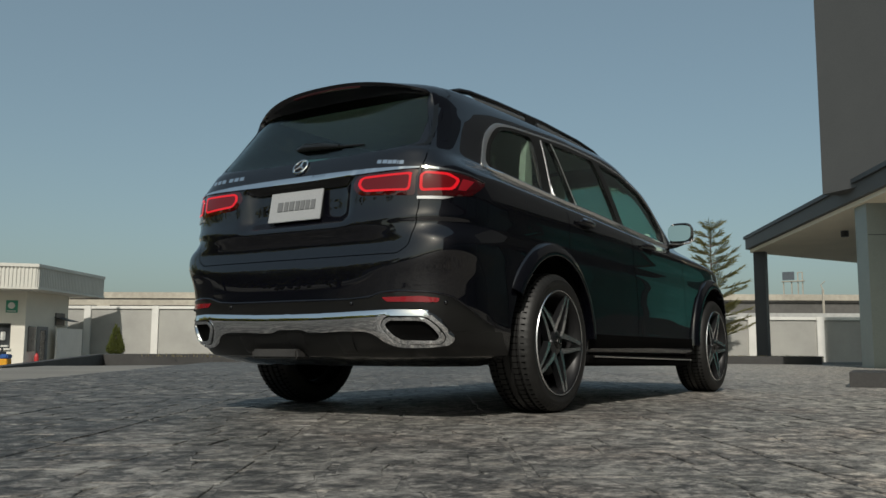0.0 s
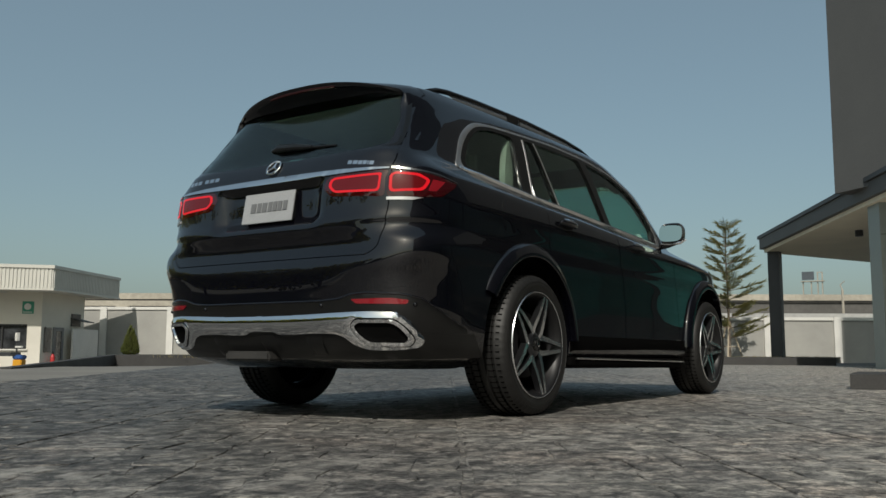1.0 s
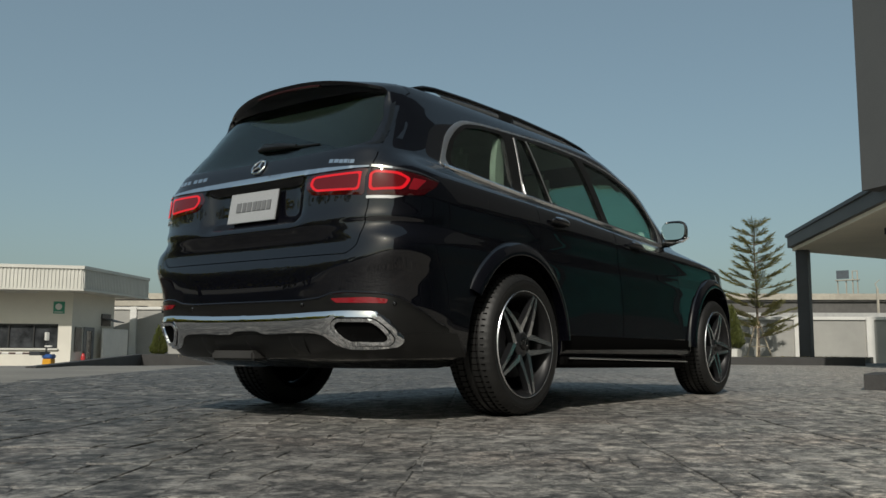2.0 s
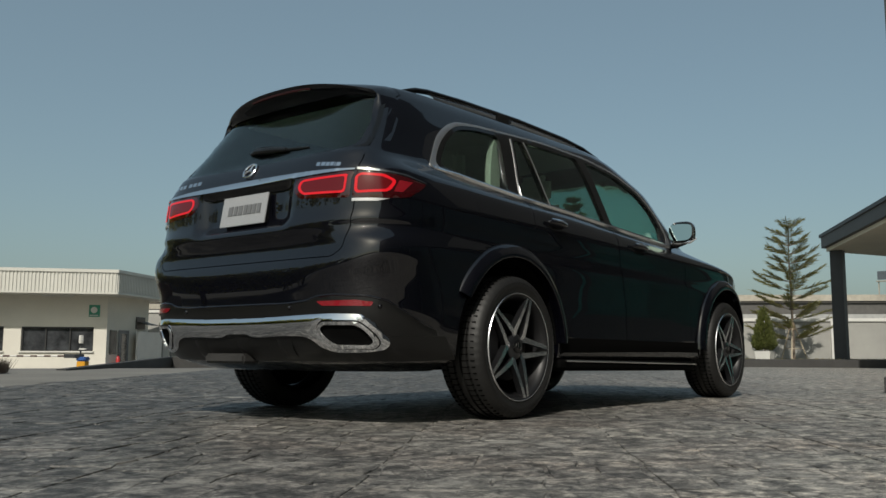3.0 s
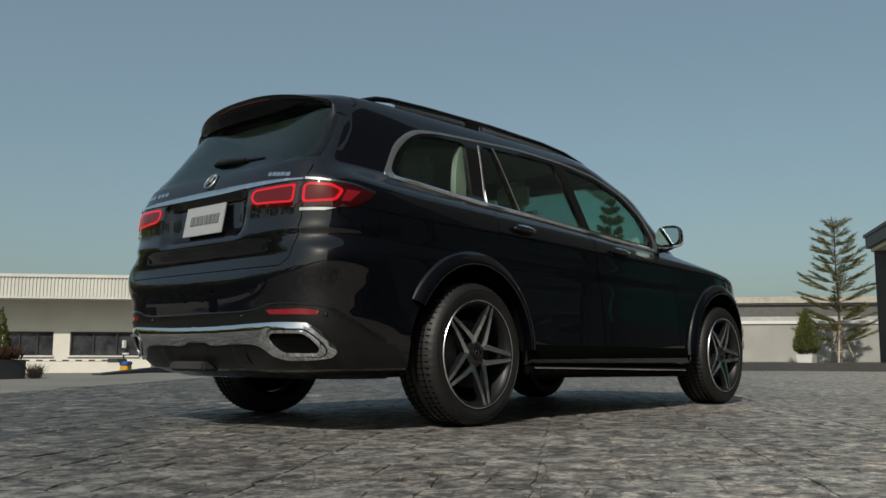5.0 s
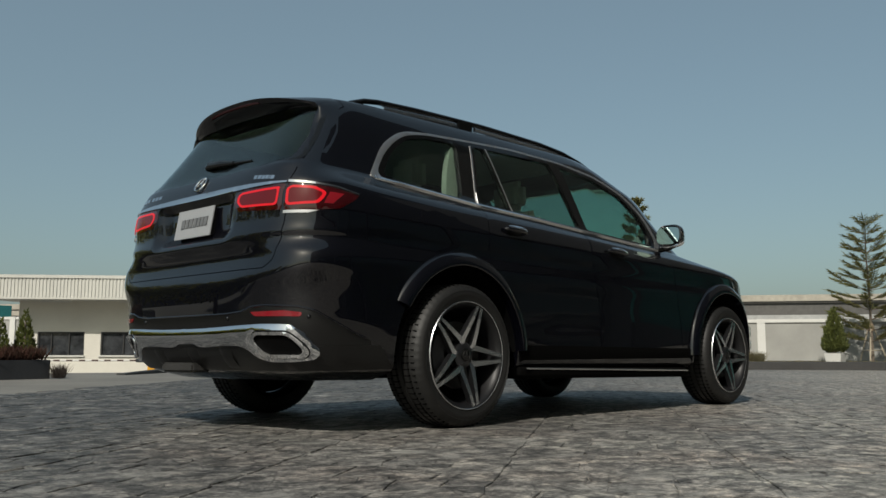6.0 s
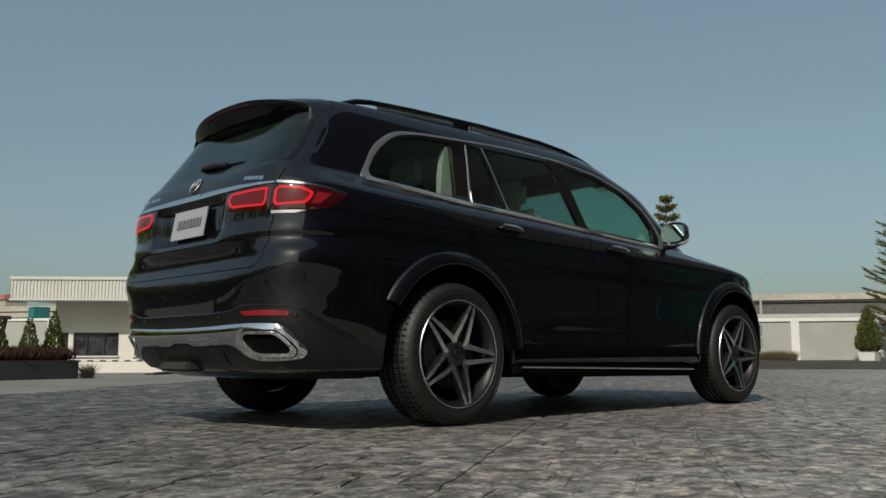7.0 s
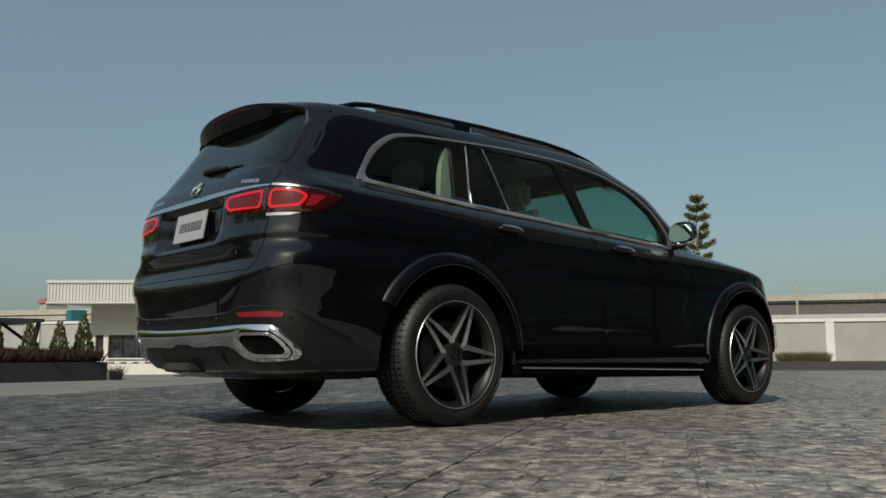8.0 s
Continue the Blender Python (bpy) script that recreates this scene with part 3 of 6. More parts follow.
def araucaria(at, height, seed, spread=1.25, first=0.9, whorls=11, clump=1.0, staked=True):
    rnd = random.Random(seed)
    tree = empty("tree", at, "young tiered conifer held by pale timber stakes" if staked else "tall tiered conifer behind the forecourt", "tree")
    bm = bmesh.new()
    tube(bm, [(0.02 * math.sin(i), 0.02 * math.cos(2 * i), height * i / 6 * 0.985) for i in range(7)], [0.07, 0.06, 0.05, 0.042, 0.033, 0.024, 0.012], 8)
    part("trunk", bm, BARK, tree, smooth=True)
    limb = bmesh.new()
    verts, faces = [], []
    for w in range(whorls):
        t = w / (whorls - 1)
        z = first + (height - first - 0.12) * t ** 0.95
        reach = spread * (1 - 0.72 * t ** 1.2) * rnd.uniform(0.85, 1.1)
        cnt = rnd.choice((5, 6, 6, 7))
        a0 = rnd.uniform(0, 6.28)
        for i in range(cnt):
            a = a0 + 2 * math.pi * i / cnt + rnd.uniform(-0.2, 0.2)
            r = reach * rnd.uniform(0.6, 1.15)
            rise = r * rnd.uniform(0.22, 0.50) + 0.16 * t
            out = Vector((math.cos(a), math.sin(a), 0))
            side = Vector((-math.sin(a), math.cos(a), 0))
            pts = [Vector((0, 0, z)) + out * (r * s) + Vector((0, 0, rise * s ** 1.3 - 0.05 * r * s)) for s in (0, 0.33, 0.66, 1.0)]
            tube(limb, pts, [0.016, 0.012, 0.009, 0.005], 5)
            steps = max(8, int(r / 0.040))
            for s_ in range(steps):
                s = 0.24 + 0.76 * (s_ + rnd.random() * 0.6) / steps
                p = Vector((0, 0, z)) + out * (r * s) + Vector((0, 0, rise * s ** 1.3 - 0.05 * r * s))
                ln = clump * (0.15 + 0.17 * math.sin(math.pi * min(1, s * 0.8))) * rnd.uniform(0.7, 1.25)
                if not staked and s > 0.45:
                    for _ in range(12):
                        d = Vector((rnd.gauss(0, 1), rnd.gauss(0, 1), rnd.gauss(0.5, 0.8))).normalized()
                        sprig(verts, faces, p, p + d * 0.165 * rnd.uniform(0.6, 1.1), 0.018, rnd)
                for k in (1, -1, 0) if staked else ():
                    d = side * k * rnd.uniform(0.6, 1.0) + out * rnd.uniform(0.35, 0.75) + Vector((0, 0, rnd.uniform(0.0, 0.45)))
                    sprig(verts, faces, p, p + d.normalized() * ln * (0.8 if k else 1.0), 0.016 * clump, rnd)
    for i in range(14 if staked else 0):
        a = i * 2.4
        sprig(verts, faces, Vector((0, 0, height - 0.3 + 0.02 * i)), Vector((0.28 * math.cos(a), 0.28 * math.sin(a), height - 0.05 + 0.01 * i)), 0.022, rnd)
    part("limb", limb, BARK, tree)
    mesh_object("crown", verts, faces, PINE, tree)
    if staked:
        for i in range(3):
            a = 0.7 + 2.094 * i
            bm = bmesh.new()
            tube(bm, [(0.55 * math.cos(a), 0.55 * math.sin(a), 0), (0.09 * math.cos(a), 0.09 * math.sin(a), 1.35)], 0.03, 6)
            part("stake", bm, STAKE, tree, "pale timber stake")
        for i in range(3):
            a, b = 0.7 + 2.094 * i, 0.7 + 2.094 * (i + 1)
            bm = bmesh.new()
            tube(bm, [(0.40 * math.cos(a), 0.40 * math.sin(a), 0.42), (0.40 * math.cos(b), 0.40 * math.sin(b), 0.42)], 0.022, 6)
            part("cross_bar", bm, STAKE, tree, "pale timber cross bar")
        bm = bmesh.new()
        lathe(bm, [(1.15, 0.075), (1.16, 0.11), (1.42, 0.11), (1.43, 0.075)], 10, axis='Z')
        part("trunk_wrap", bm, worn("sacking", (0.24, 0.18, 0.12), 0.95, 5, 0.2, 60, 0.4), tree, "sacking wrapped round the trunk")
    return tree


def cypress(at, height, radius, seed, label, mat=None, count=420, base=0.0):
    """A cone of small upright sprays with a ragged outline."""
    rnd = random.Random(seed)
    sh = empty("shrub", at, label, "shrub", group="clipped conifers")
    bm = bmesh.new()
    tube(bm, [(0, 0, 0), (0, 0, height * 0.8)], [0.035, 0.012], 6)
    part("stem", bm, BARK, sh)
    verts, faces = [], []
    for i in range(count):
        t = 1 - math.sqrt(rnd.random())
        z = base + (height - base) * t * 0.93
        r = radius * (1 - t) ** 0.85 * (0.55 + 0.5 * math.sqrt(rnd.random())) * (min(1, 0.55 + t * 5))
        a = rnd.uniform(0, 6.283)
        p = Vector((r * math.cos(a), r * math.sin(a), z))
        tip = p + Vector((math.cos(a) * rnd.uniform(0.2, 0.7), math.sin(a) * rnd.uniform(0.2, 0.7), rnd.uniform(0.6, 1.1))) * (0.13 * height / 1.5 * rnd.uniform(0.7, 1.3))
        sprig(verts, faces, p, tip, 0.028 * height / 1.5, rnd)
    mesh_object("crown", verts, faces, mat or CYPRESS, sh)
    return sh


def tufts(name, area, count, height, mat, seed, label, category, width=0.02, lean=0.5):
    """Blades or twigs strewn over a plan quadrilateral of (x, y, z)."""
    rnd = random.Random(seed)
    a, b, c, d = [Vector(p) for p in area]
    verts, faces = [], []
    for i in range(count):
        u, v = rnd.random(), rnd.random()
        p = a.lerp(b, u).lerp(d.lerp(c, u), v)
        h = height * rnd.uniform(0.5, 1.2)
        sprig(verts, faces, p, p + Vector((rnd.uniform(-lean, lean) * h, rnd.uniform(-lean, lean) * h, h)), width * rnd.uniform(0.6, 1.4), rnd)
    ob = mesh_object(name, verts, faces, mat)
    return tagged(ob, label, category, kind="stuff")


araucaria((-7.25, 32.0, 0.13), 5.36, 3, spread=1.95, first=0.75, whorls=13)
araucaria((-13.4, 25.5, 0.13), 6.05, 8, spread=1.0, first=2.6, whorls=10, clump=1.5, staked=False)
pot_at = (-5.39, 23.08, 0.13)
pot = empty("plant_pot", pot_at, "white square pot with a clipped conifer", "pot")
bm = bmesh.new()
prism(bm, [(-0.24, -0.24), (0.24, -0.24), (0.24, 0.24), (-0.24, 0.24)], 0.0, 0.30)
for v in bm.verts:
    if v.co.z < 0.1:
        v.co.x *= 0.85
        v.co.y *= 0.85
bmesh.ops.bevel(bm, geom=bm.edges[:], offset=0.01, segments=2, affect='EDGES')
part("pot_body", bm, WHITE, pot)
part("soil", boxes((-0.19, 0.19, -0.19, 0.19, 0.302, 0.312)), SOIL, pot)
cypress((pot_at[0], pot_at[1], pot_at[2] + 0.31), 1.42, 0.37, 4, "clipped green conifer cone in a white pot", count=1500)
cypress((-27.3, 18.13, 0.13), 1.26, 0.36, 5, "yellow-green conifer cone by the boundary wall", count=1200)

# raised planter of conifers and red shrubs beside the drive
planter = empty("planter", (0, 0, 0), "long dark planter wall with conifers and red shrubs", "planter", kind="structure")
corner = [(-11.55, 2.88), (-11.06, 0.74), (-9.54, -5.61), (-10.52, -5.86), (-12.04, 0.455), (-12.49, 2.67)]
part("planter_wall", prism(bmesh.new(), corner, -0.5, 0.30), worn("dark_planter_render", (0.035, 0.036, 0.04), 0.6, 1.5, 0.2, 40, 0.1), planter, "dark grey planter wall")
def planter_spot(t, across):
    a = Vector((-11.55, 2.88)).lerp(Vector((-9.87, -4.38)), t)
    return a + Vector((-0.82, -0.205)) * across
for i in range(12):
    p = planter_spot(0.035 + i * 0.072 + 0.01 * math.sin(i * 5), 0.45 + 0.15 * math.sin(i * 3.1))
    cypress((p.x, p.y, 0.29), 0.84 + 0.12 * math.sin(i * 2.3 + 1), 0.19, 20 + i, "small green conifer in the dark planter", count=620)
pa, pb, pc, pd = planter_spot(0.005, 0.06), planter_spot(1.0, 0.06), planter_spot(1.0, 0.9), planter_spot(0.005, 0.9)
tufts("red_shrubs", [(*pa, 0.29), (*pb, 0.29), (*pc, 0.29), (*pd, 0.29)], 12000, 0.24, REDLEAF, 2, "reddish-brown low shrubs filling the planter", "shrubs", 0.012, 0.7)
tufts("dry_tuft", [(-11.55, 2.90, -0.03), (-11.41, 2.92, -0.03), (-11.43, 3.14, -0.03), (-11.59, 3.11, -0.03)], 240, 0.25, TWIG, 9, "dry twiggy tuft at the planter's end", "grass", 0.005, 0.5)
tufts("grass_clump", [(-8.75, 22.3, 0.12), (-7.5, 22.9, 0.12), (-7.7, 23.3, 0.12), (-8.9, 22.7, 0.12)], 1600, 0.34, DRYGRASS, 6, "dry low grass clump by the boundary wall", "grass", 0.008, 0.8)
tufts("bed_grass", [(-17.0, 10.9, 0.12), (-1.5, 22.8, 0.12), (-3.0, 27.5, 0.12), (-22.0, 17.0, 0.12)], 2500, 0.10, DRYGRASS, 7, "thin dry grass on the planting bed", "grass", 0.012, 0.7)
# dark steel shelter frame at the drive
fr = empty("shelter_frame", (-17.45, 3.1, 0), "dark steel shelter frame with flat roof", "shelter")
part("roof_sheet", boxes((-3.5, 0.1, -9.0, 0.45, 1.22, 1.30)), STEEL, fr, "dark flat roof")
for y in (0.35, -4.0, -8.6):
    bm = bmesh.new()
    tube(bm, [(-0.35, y - 0.15, -0.3), (0.0, y, 1.22)], 0.06, 6)
    part("leg", bm, STEEL, fr)
    bm = bmesh.new()
    tube(bm, [(-0.22, y - 0.1, 0.70), (-1.2, y - 0.5, 1.22)], 0.04, 6)
    part("brace", bm, STEEL, fr)

# ---- things beyond the wall ----
# posts by the road, thin pale verticals in the haze-paled concrete colour
for x, y, top in ((-30.9, 68.4, 6.9), (-9.9, 73.0, 6.1)):
    lp = empty("lamp_post", (x, y, 0), "thin pale lamp post by the elevated road", "lamp post", group="road lamps")
    bm = bmesh.new()
    tube(bm, [(0, 0, -1), (0, 0, top - 0.7)], [0.14, 0.09], 8)
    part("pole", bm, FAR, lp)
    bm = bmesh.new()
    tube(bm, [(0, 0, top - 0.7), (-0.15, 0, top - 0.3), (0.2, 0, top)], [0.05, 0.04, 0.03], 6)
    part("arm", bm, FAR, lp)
# hoarding on a lattice frame
hb = empty("hoarding", (-18.3, 103.5, 0), "dark hoarding panel on a pale lattice frame", "sign")
part("panel", boxes((-1.1, 0.2, -0.1, 0.1, 8.65, 9.6)), worn("dark_hoarding", (0.07, 0.085, 0.10), 0.7, 1, 0.1, 5, 0), hb)
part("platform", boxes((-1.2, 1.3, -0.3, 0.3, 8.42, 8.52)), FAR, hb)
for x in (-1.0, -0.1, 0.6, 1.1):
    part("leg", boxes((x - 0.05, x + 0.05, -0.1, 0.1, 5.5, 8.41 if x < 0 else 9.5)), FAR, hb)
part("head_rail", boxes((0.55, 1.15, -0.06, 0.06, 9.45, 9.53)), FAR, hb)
# teal cabin and red roofs far to the side
tc = empty("teal_cabin", (-52.2, 16.1, 0), "teal metal cabin beyond the boundary wall", "cabin")
part("cabin_box", boxes((0.0, 1.0, -0.45, 0.5, -1.0, 3.32), bevel=0.03), worn("teal_sheet", (0.02, 0.16, 0.16), 0.6, 1, 0.1, 10, 0), tc)
rr = empty("far_house", (-376, 118.5, 0), "distant house with a red roof", "house")
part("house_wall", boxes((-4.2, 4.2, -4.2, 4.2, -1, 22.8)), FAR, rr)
part("house_roof", prism(bmesh.new(), [(-4.8, -4.8), (4.8, -4.8), (4.8, 4.8), (-4.8, 4.8)], 22.8, [24.6, 24.6, 25.6, 25.6]), worn("faded_red_roof", (0.40, 0.14, 0.11), 0.8, 0.5, 0.1, 5, 0), rr, "faded red roof")

# ---- behind the camera: unseen things for the car's paint to mirror ----
GLAZE = material("teal_facade_glass", (0.01, 0.03, 0.03), 0.03, 0.0, 0.0, 0.9)
# Unseen wing; its height and dark cladding keep the flank's reflection dark.
wing = empty("showroom_wing", (7.2, 13.2, 0), "unseen long dark clad building wing with glazed ground floor", "building", kind="structure", rz=-63.2)
WINGWALL = worn("dark_wing_cladding", (0.085, 0.083, 0.085), 0.6, 0.5, 0.12, 40, 0.05, grain=0.4)
part("wing_wall", boxes((0, 34, 0, 9, 3.6, 26)), WINGWALL, wing)
part("wing_base", boxes((0, 34, 0.8, 9, -0.2, 3.598)), WINGWALL, wing)
for i in range(9):
    part("mullion", boxes((1.0 + i * 3.6, 1.16 + i * 3.6, 0.60, 0.78, 0, 3.59)), STEEL, wing)
    if i < 8:
        part("pane", boxes((1.18 + i * 3.6, 4.58 + i * 3.6, 0.66, 0.69, 0.1, 3.4)), GLAZE, wing, "dark teal shopfront pane")


def broadleaf(at, height, radius, seed):
    rnd = random.Random(seed)
    tr = empty("tree", at, "leafy roadside tree with a rounded open crown", "tree", group="trees behind the forecourt")
    bm = bmesh.new()
    tube(bm, [(0, 0, 0), (0.05, 0, height * 0.35), (0.1, 0.08, height * 0.7)], [0.16, 0.12, 0.05], 8)
    for i in range(6):
        a = i * 1.05
        tube(bm, [(0.05, 0, height * 0.36), (radius * 0.6 * math.cos(a), radius * 0.6 * math.sin(a), height * 0.65)], [0.06, 0.02], 6)
    part("trunk", bm, BARK, tr, smooth=True)
    verts, faces = [], []
    clumps = [(Vector((rnd.uniform(-1, 1) * radius * 0.7, rnd.uniform(-1, 1) * radius * 0.7, height * rnd.uniform(0.42, 0.9))), radius * rnd.uniform(0.28, 0.5)) for _ in range(24)]
    for c_, r in clumps:
        for _ in range(150):
            d = Vector((rnd.gauss(0, 1), rnd.gauss(0, 1), rnd.gauss(0, 1))).normalized()
            p = c_ + d * r * rnd.uniform(0.6, 1.0)
            sprig(verts, faces, p, p + (d + Vector((0, 0, -0.4))).normalized() * 0.32, 0.11, rnd)
    mesh_object("crown", verts, faces, BROAD, tr)


for i, (x, y, h, r) in enumerate(((-7.5, -11.5, 4.0, 3.2), (-11.5, -9.0, 3.6, 3.0), (-15.5, -6.0, 4.2, 3.2), (-19, -3.6, 3.6, 2.8), (-7, -22, 6.0, 2.8), (-2.5, -25, 4.2, 2.4), (-29.5, -1.0, 6.2, 2.4))):
    broadleaf((x, y, -0.05), h, r, 60 + i)
back = empty("wall_3", (-34, -30, -0.2), "pale rendered wall behind the forecourt", "wall", kind="structure", rz=0)
part("wall_face", boxes((0, 70, 0, 0.2, 0, 2.4)), WALL, back)
# Unseen block, added as something dark brown for the tail to mirror.
house = empty("office_block", (-52, -16, 0), "unseen low dark brown block added for the tail to mirror", "building", kind="structure", rz=-45)
part("block_wall", boxes((0, 46, 0, 10, -1, 4.6)), worn("brown_facade", (0.10, 0.088, 0.076), 0.8, 0.3, 0.2, 10, 0.05), house)
for i in range(12):
    for j in range(1):
        part("window", boxes((1.2 + i * 3.6, 3.6 + i * 3.6, 9.95, 10.05, 1.2 + j * 3.4, 2.8 + j * 3.4)), WINDOWGLASS, house)

# ---- the car ----
# Level curves of the body, from the sill to the roof: height at the rear axle, its slope along the car,
# half width, rear end, front end, squareness of the rear corners, start of the front taper.
LEVELS = [
    (0.262, 0.0, 0.78, -0.86, 3.50, 4.0, 2.4),
    (0.312, 0.0, 0.932, -1.005, 3.74, 4.0, 2.6),
    (0.400, 0.0, 0.962, -1.085, 3.90, 4.2, 2.7),
    (0.520, 0.0, 0.970, -1.130, 3.97, 4.3, 2.8),
    (0.620, 0.0, 0.973, -1.142, 3.98, 4.3, 2.8),
    (0.710, 0.0, 0.972, -1.148, 3.98, 4.6, 2.8),
    (0.775, -0.002, 0.972, -1.144, 3.97, 5.4, 2.8),
    (0.825, -0.005, 0.974, -1.122, 3.96, 6.6, 2.8),
    (0.870, -0.008, 0.974, -1.110, 3.95, 6.8, 2.8),
    (0.915, -0.010, 0.970, -1.122, 3.94, 5.1, 2.8),
    (0.950, -0.012, 0.967, -1.138, 3.93, 4.2, 2.8),
    (0.985, -0.014, 0.967, -1.134, 3.92, 4.4, 2.8),
    (1.030, -0.018, 0.970, -1.118, 3.90, 4.5, 2.8),
    (1.120, -0.028, 0.968, -1.110, 3.84, 4.7, 2.8),
    (1.195, -0.040, 0.948, -1.095, 3.74, 5.0, 2.7),
    (1.250, -0.048, 0.908, -1.072, 3.52, 5.8, 2.5),
    (1.295, -0.052, 0.870, -1.045, 3.10, 7.2, 2.2),
    (1.325, -0.050, 0.854, -1.020, 2.95, 7.4, 2.1),
    (1.450, -0.022, 0.814, -0.955, 2.65, 7.0, 1.85),
    (1.570, -0.004, 0.776, -0.890, 2.44, 6.5, 1.65),
    (1.672, 0.0, 0.738, -0.830, 2.16, 6.0, 1.40),
    (1.748, 0.0, 0.698, -0.790, 1.97, 5.2, 1.2),
    (1.796, 0.0, 0.635, -0.750, 1.77, 4.8, 1.05),
    (1.824, 0.0, 0.440, -0.640, 1.30, 4.0, 0.5),
    (1.832, 0.0, 0.120, -0.300, 0.90, 3.0, 0.4),
]
SUB = 4


def catmull(a, b, c, d, t):
    return 0.5 * (2 * b + (c - a) * t + (2 * a - 5 * b + 4 * c - d) * t * t + (3 * b - 3 * c + d - a) * t ** 3)


def level(s):
    """The level curve's seven numbers at a fractional level."""
    k = min(int(s), len(LEVELS) - 2)
    t = s - k
    p = [LEVELS[min(max(k + i, 0), len(LEVELS) - 1)] for i in (-1, 0, 1, 2)]
    return [catmull(*(q[i] for q in p), t) for i in range(7)]


def outline(s, n_rear=44, n_side=48, n_front=18):
    """Half of the level curve, from the middle of the rear round the right side to the middle of the front."""
    z0, slope, w, yr, yf, n, y1 = level(s)
    y0 = min(-0.15, yr + 0.75)
    pts = []
    for i in range(n_rear):
        a = math.pi / 2 * (1 - math.cos(math.pi * i / n_rear)) / 2
        x, y = w * math.sin(a) ** (2 / n), y0 + (yr - y0) * math.cos(a) ** (2 / n)
        zz = z0 + slope * y
        dent = (1 - smoothstep(0.325, 0.385, x)) * smoothstep(0.955, 1.05, zz) * (1 - smoothstep(1.205, 1.235, zz))
        pts.append((x, y + 0.046 * dent))
    for i in range(n_side):
        y = y0 + (y1 - y0) * i / n_side
        scoop = smoothstep(0.50, 0.95, y) * (1 - smoothstep(1.9, 2.5, y))
        low = smoothstep(0.40, 0.47, z0) * (1 - smoothstep(0.52, 0.66, z0))
        pts.append((w - 0.0035 * scoop * low, y))
    for i in range(n_front + 1):
        a = math.pi / 2 * (1 - math.cos(math.pi * i / n_front)) / 2
        pts.append((w * math.cos(a) ** (2 / 4.0), y1 + (yf - y1) * math.sin(a) ** (2 / 4.0)))
    pts[0], pts[-1] = (0.0, pts[0][1]), (0.0, yf)
    taper = 0.04 * smoothstep(1.20, 1.30, z0)
    pts = [(x * (1 - taper * max(0.0, (0.8 - y) / 1.3)), y) for x, y in pts]
    crown = 0.012 if z0 > 1.6 else 0.0
    return [Vector((x, y, z0 + slope * y - crown * ((y - 0.6) / 1.2) ** 2 * (0.15 if y > 0.6 else 0.3))) for x, y in pts]


def skin():
    """Points of the whole closed outer skin and its faces."""
    rows = []
    steps = (len(LEVELS) - 1) * SUB
    for i in range(steps + 1):
        half = outline(i / SUB)
        rows.append(half + [Vector((-p.x, p.y, p.z)) for p in half[-2:0:-1]])
    n = len(rows[0])
    verts = [p for r in rows for p in r]
    faces = [(i * n + k, i * n + (k + 1) % n, (i + 1) * n + (k + 1) % n, (i + 1) * n + k) for i in range(steps) for k in range(n)]
    faces.append(tuple(range(n))[::-1])
    faces.append(tuple(steps * n + k for k in range(n)))
    return verts, faces


SKIN_V, SKIN_F = skin()
SKIN_TREE = BVHTree.FromPolygons(SKIN_V, SKIN_F)
skin_mesh = bpy.data.meshes.new("skin")
skin_mesh.from_pydata(SKIN_V, [], SKIN_F)
SKIN_N = [v.normal.copy() for v in skin_mesh.vertices]
bpy.data.meshes.remove(skin_mesh)


def skin_normal(p):
    """Smooth normal of the skin nearest to p, and the distance."""
    hit, fn, fi, d = SKIN_TREE.find_nearest(p)
    f = SKIN_F[fi]
    if len(f) > 4:
        return fn, d
    n = Vector()
    for k in f:
        n += SKIN_N[k] / ((SKIN_V[k] - hit).length + 1e-4)
    return n.normalized(), d


def on_side(sign):
    """Maps (y, z) onto the right (1) or left (-1) flank, lifted by off."""
    def place(y, z, off=0.0):
        p, n, i, d = SKIN_TREE.ray_cast(Vector((2.5, y, z)), Vector((-1, 0, 0)))
        if p is None:
            p, n, i, d = SKIN_TREE.find_nearest(Vector((0.95, y, z)))
        q = p + skin_normal(p)[0] * off
        return Vector((sign * q.x, q.y, q.z))
    return place


LEVEL_AT = [(level(i / 20)[0] - 0.95 * level(i / 20)[1], i / 20) for i in range((len(LEVELS) - 1) * 20 + 1)]


def rear_point(l, z):
    """The skin l metres round from the middle of the tail, at height z."""
    lo, hi = 0, len(LEVEL_AT) - 1
    while hi - lo > 1:
        m = (lo + hi) // 2
        lo, hi = (m, hi) if LEVEL_AT[m][0] <= z else (lo, m)
    (za, sa), (zb, sb) = LEVEL_AT[lo], LEVEL_AT[hi]
    pts = RING(round((sa + (sb - sa) * (z - za) / (zb - za)) * 50) / 50)
    run, side = 0.0, (1 if l >= 0 else -1)
    l = abs(l)
    for a, b in zip(pts, pts[1:]):
        d = math.hypot(b.x - a.x, b.y - a.y)
        if run + d >= l:
            t = (l - run) / d
            p = a.lerp(b, t)
            return Vector((side * p.x, p.y, z))
        run += d
    return pts[-1].copy()


RING = functools.lru_cache(maxsize=None)(outline)


def on_rear(l, z, off=0.0):
    p = rear_point(l, z)
    if not off:
        return p
    a, b = rear_point(l + 0.01, z) - rear_point(l - 0.01, z), rear_point(l, z + 0.012) - rear_point(l, z - 0.012)
    return p + a.cross(b).normalized() * off


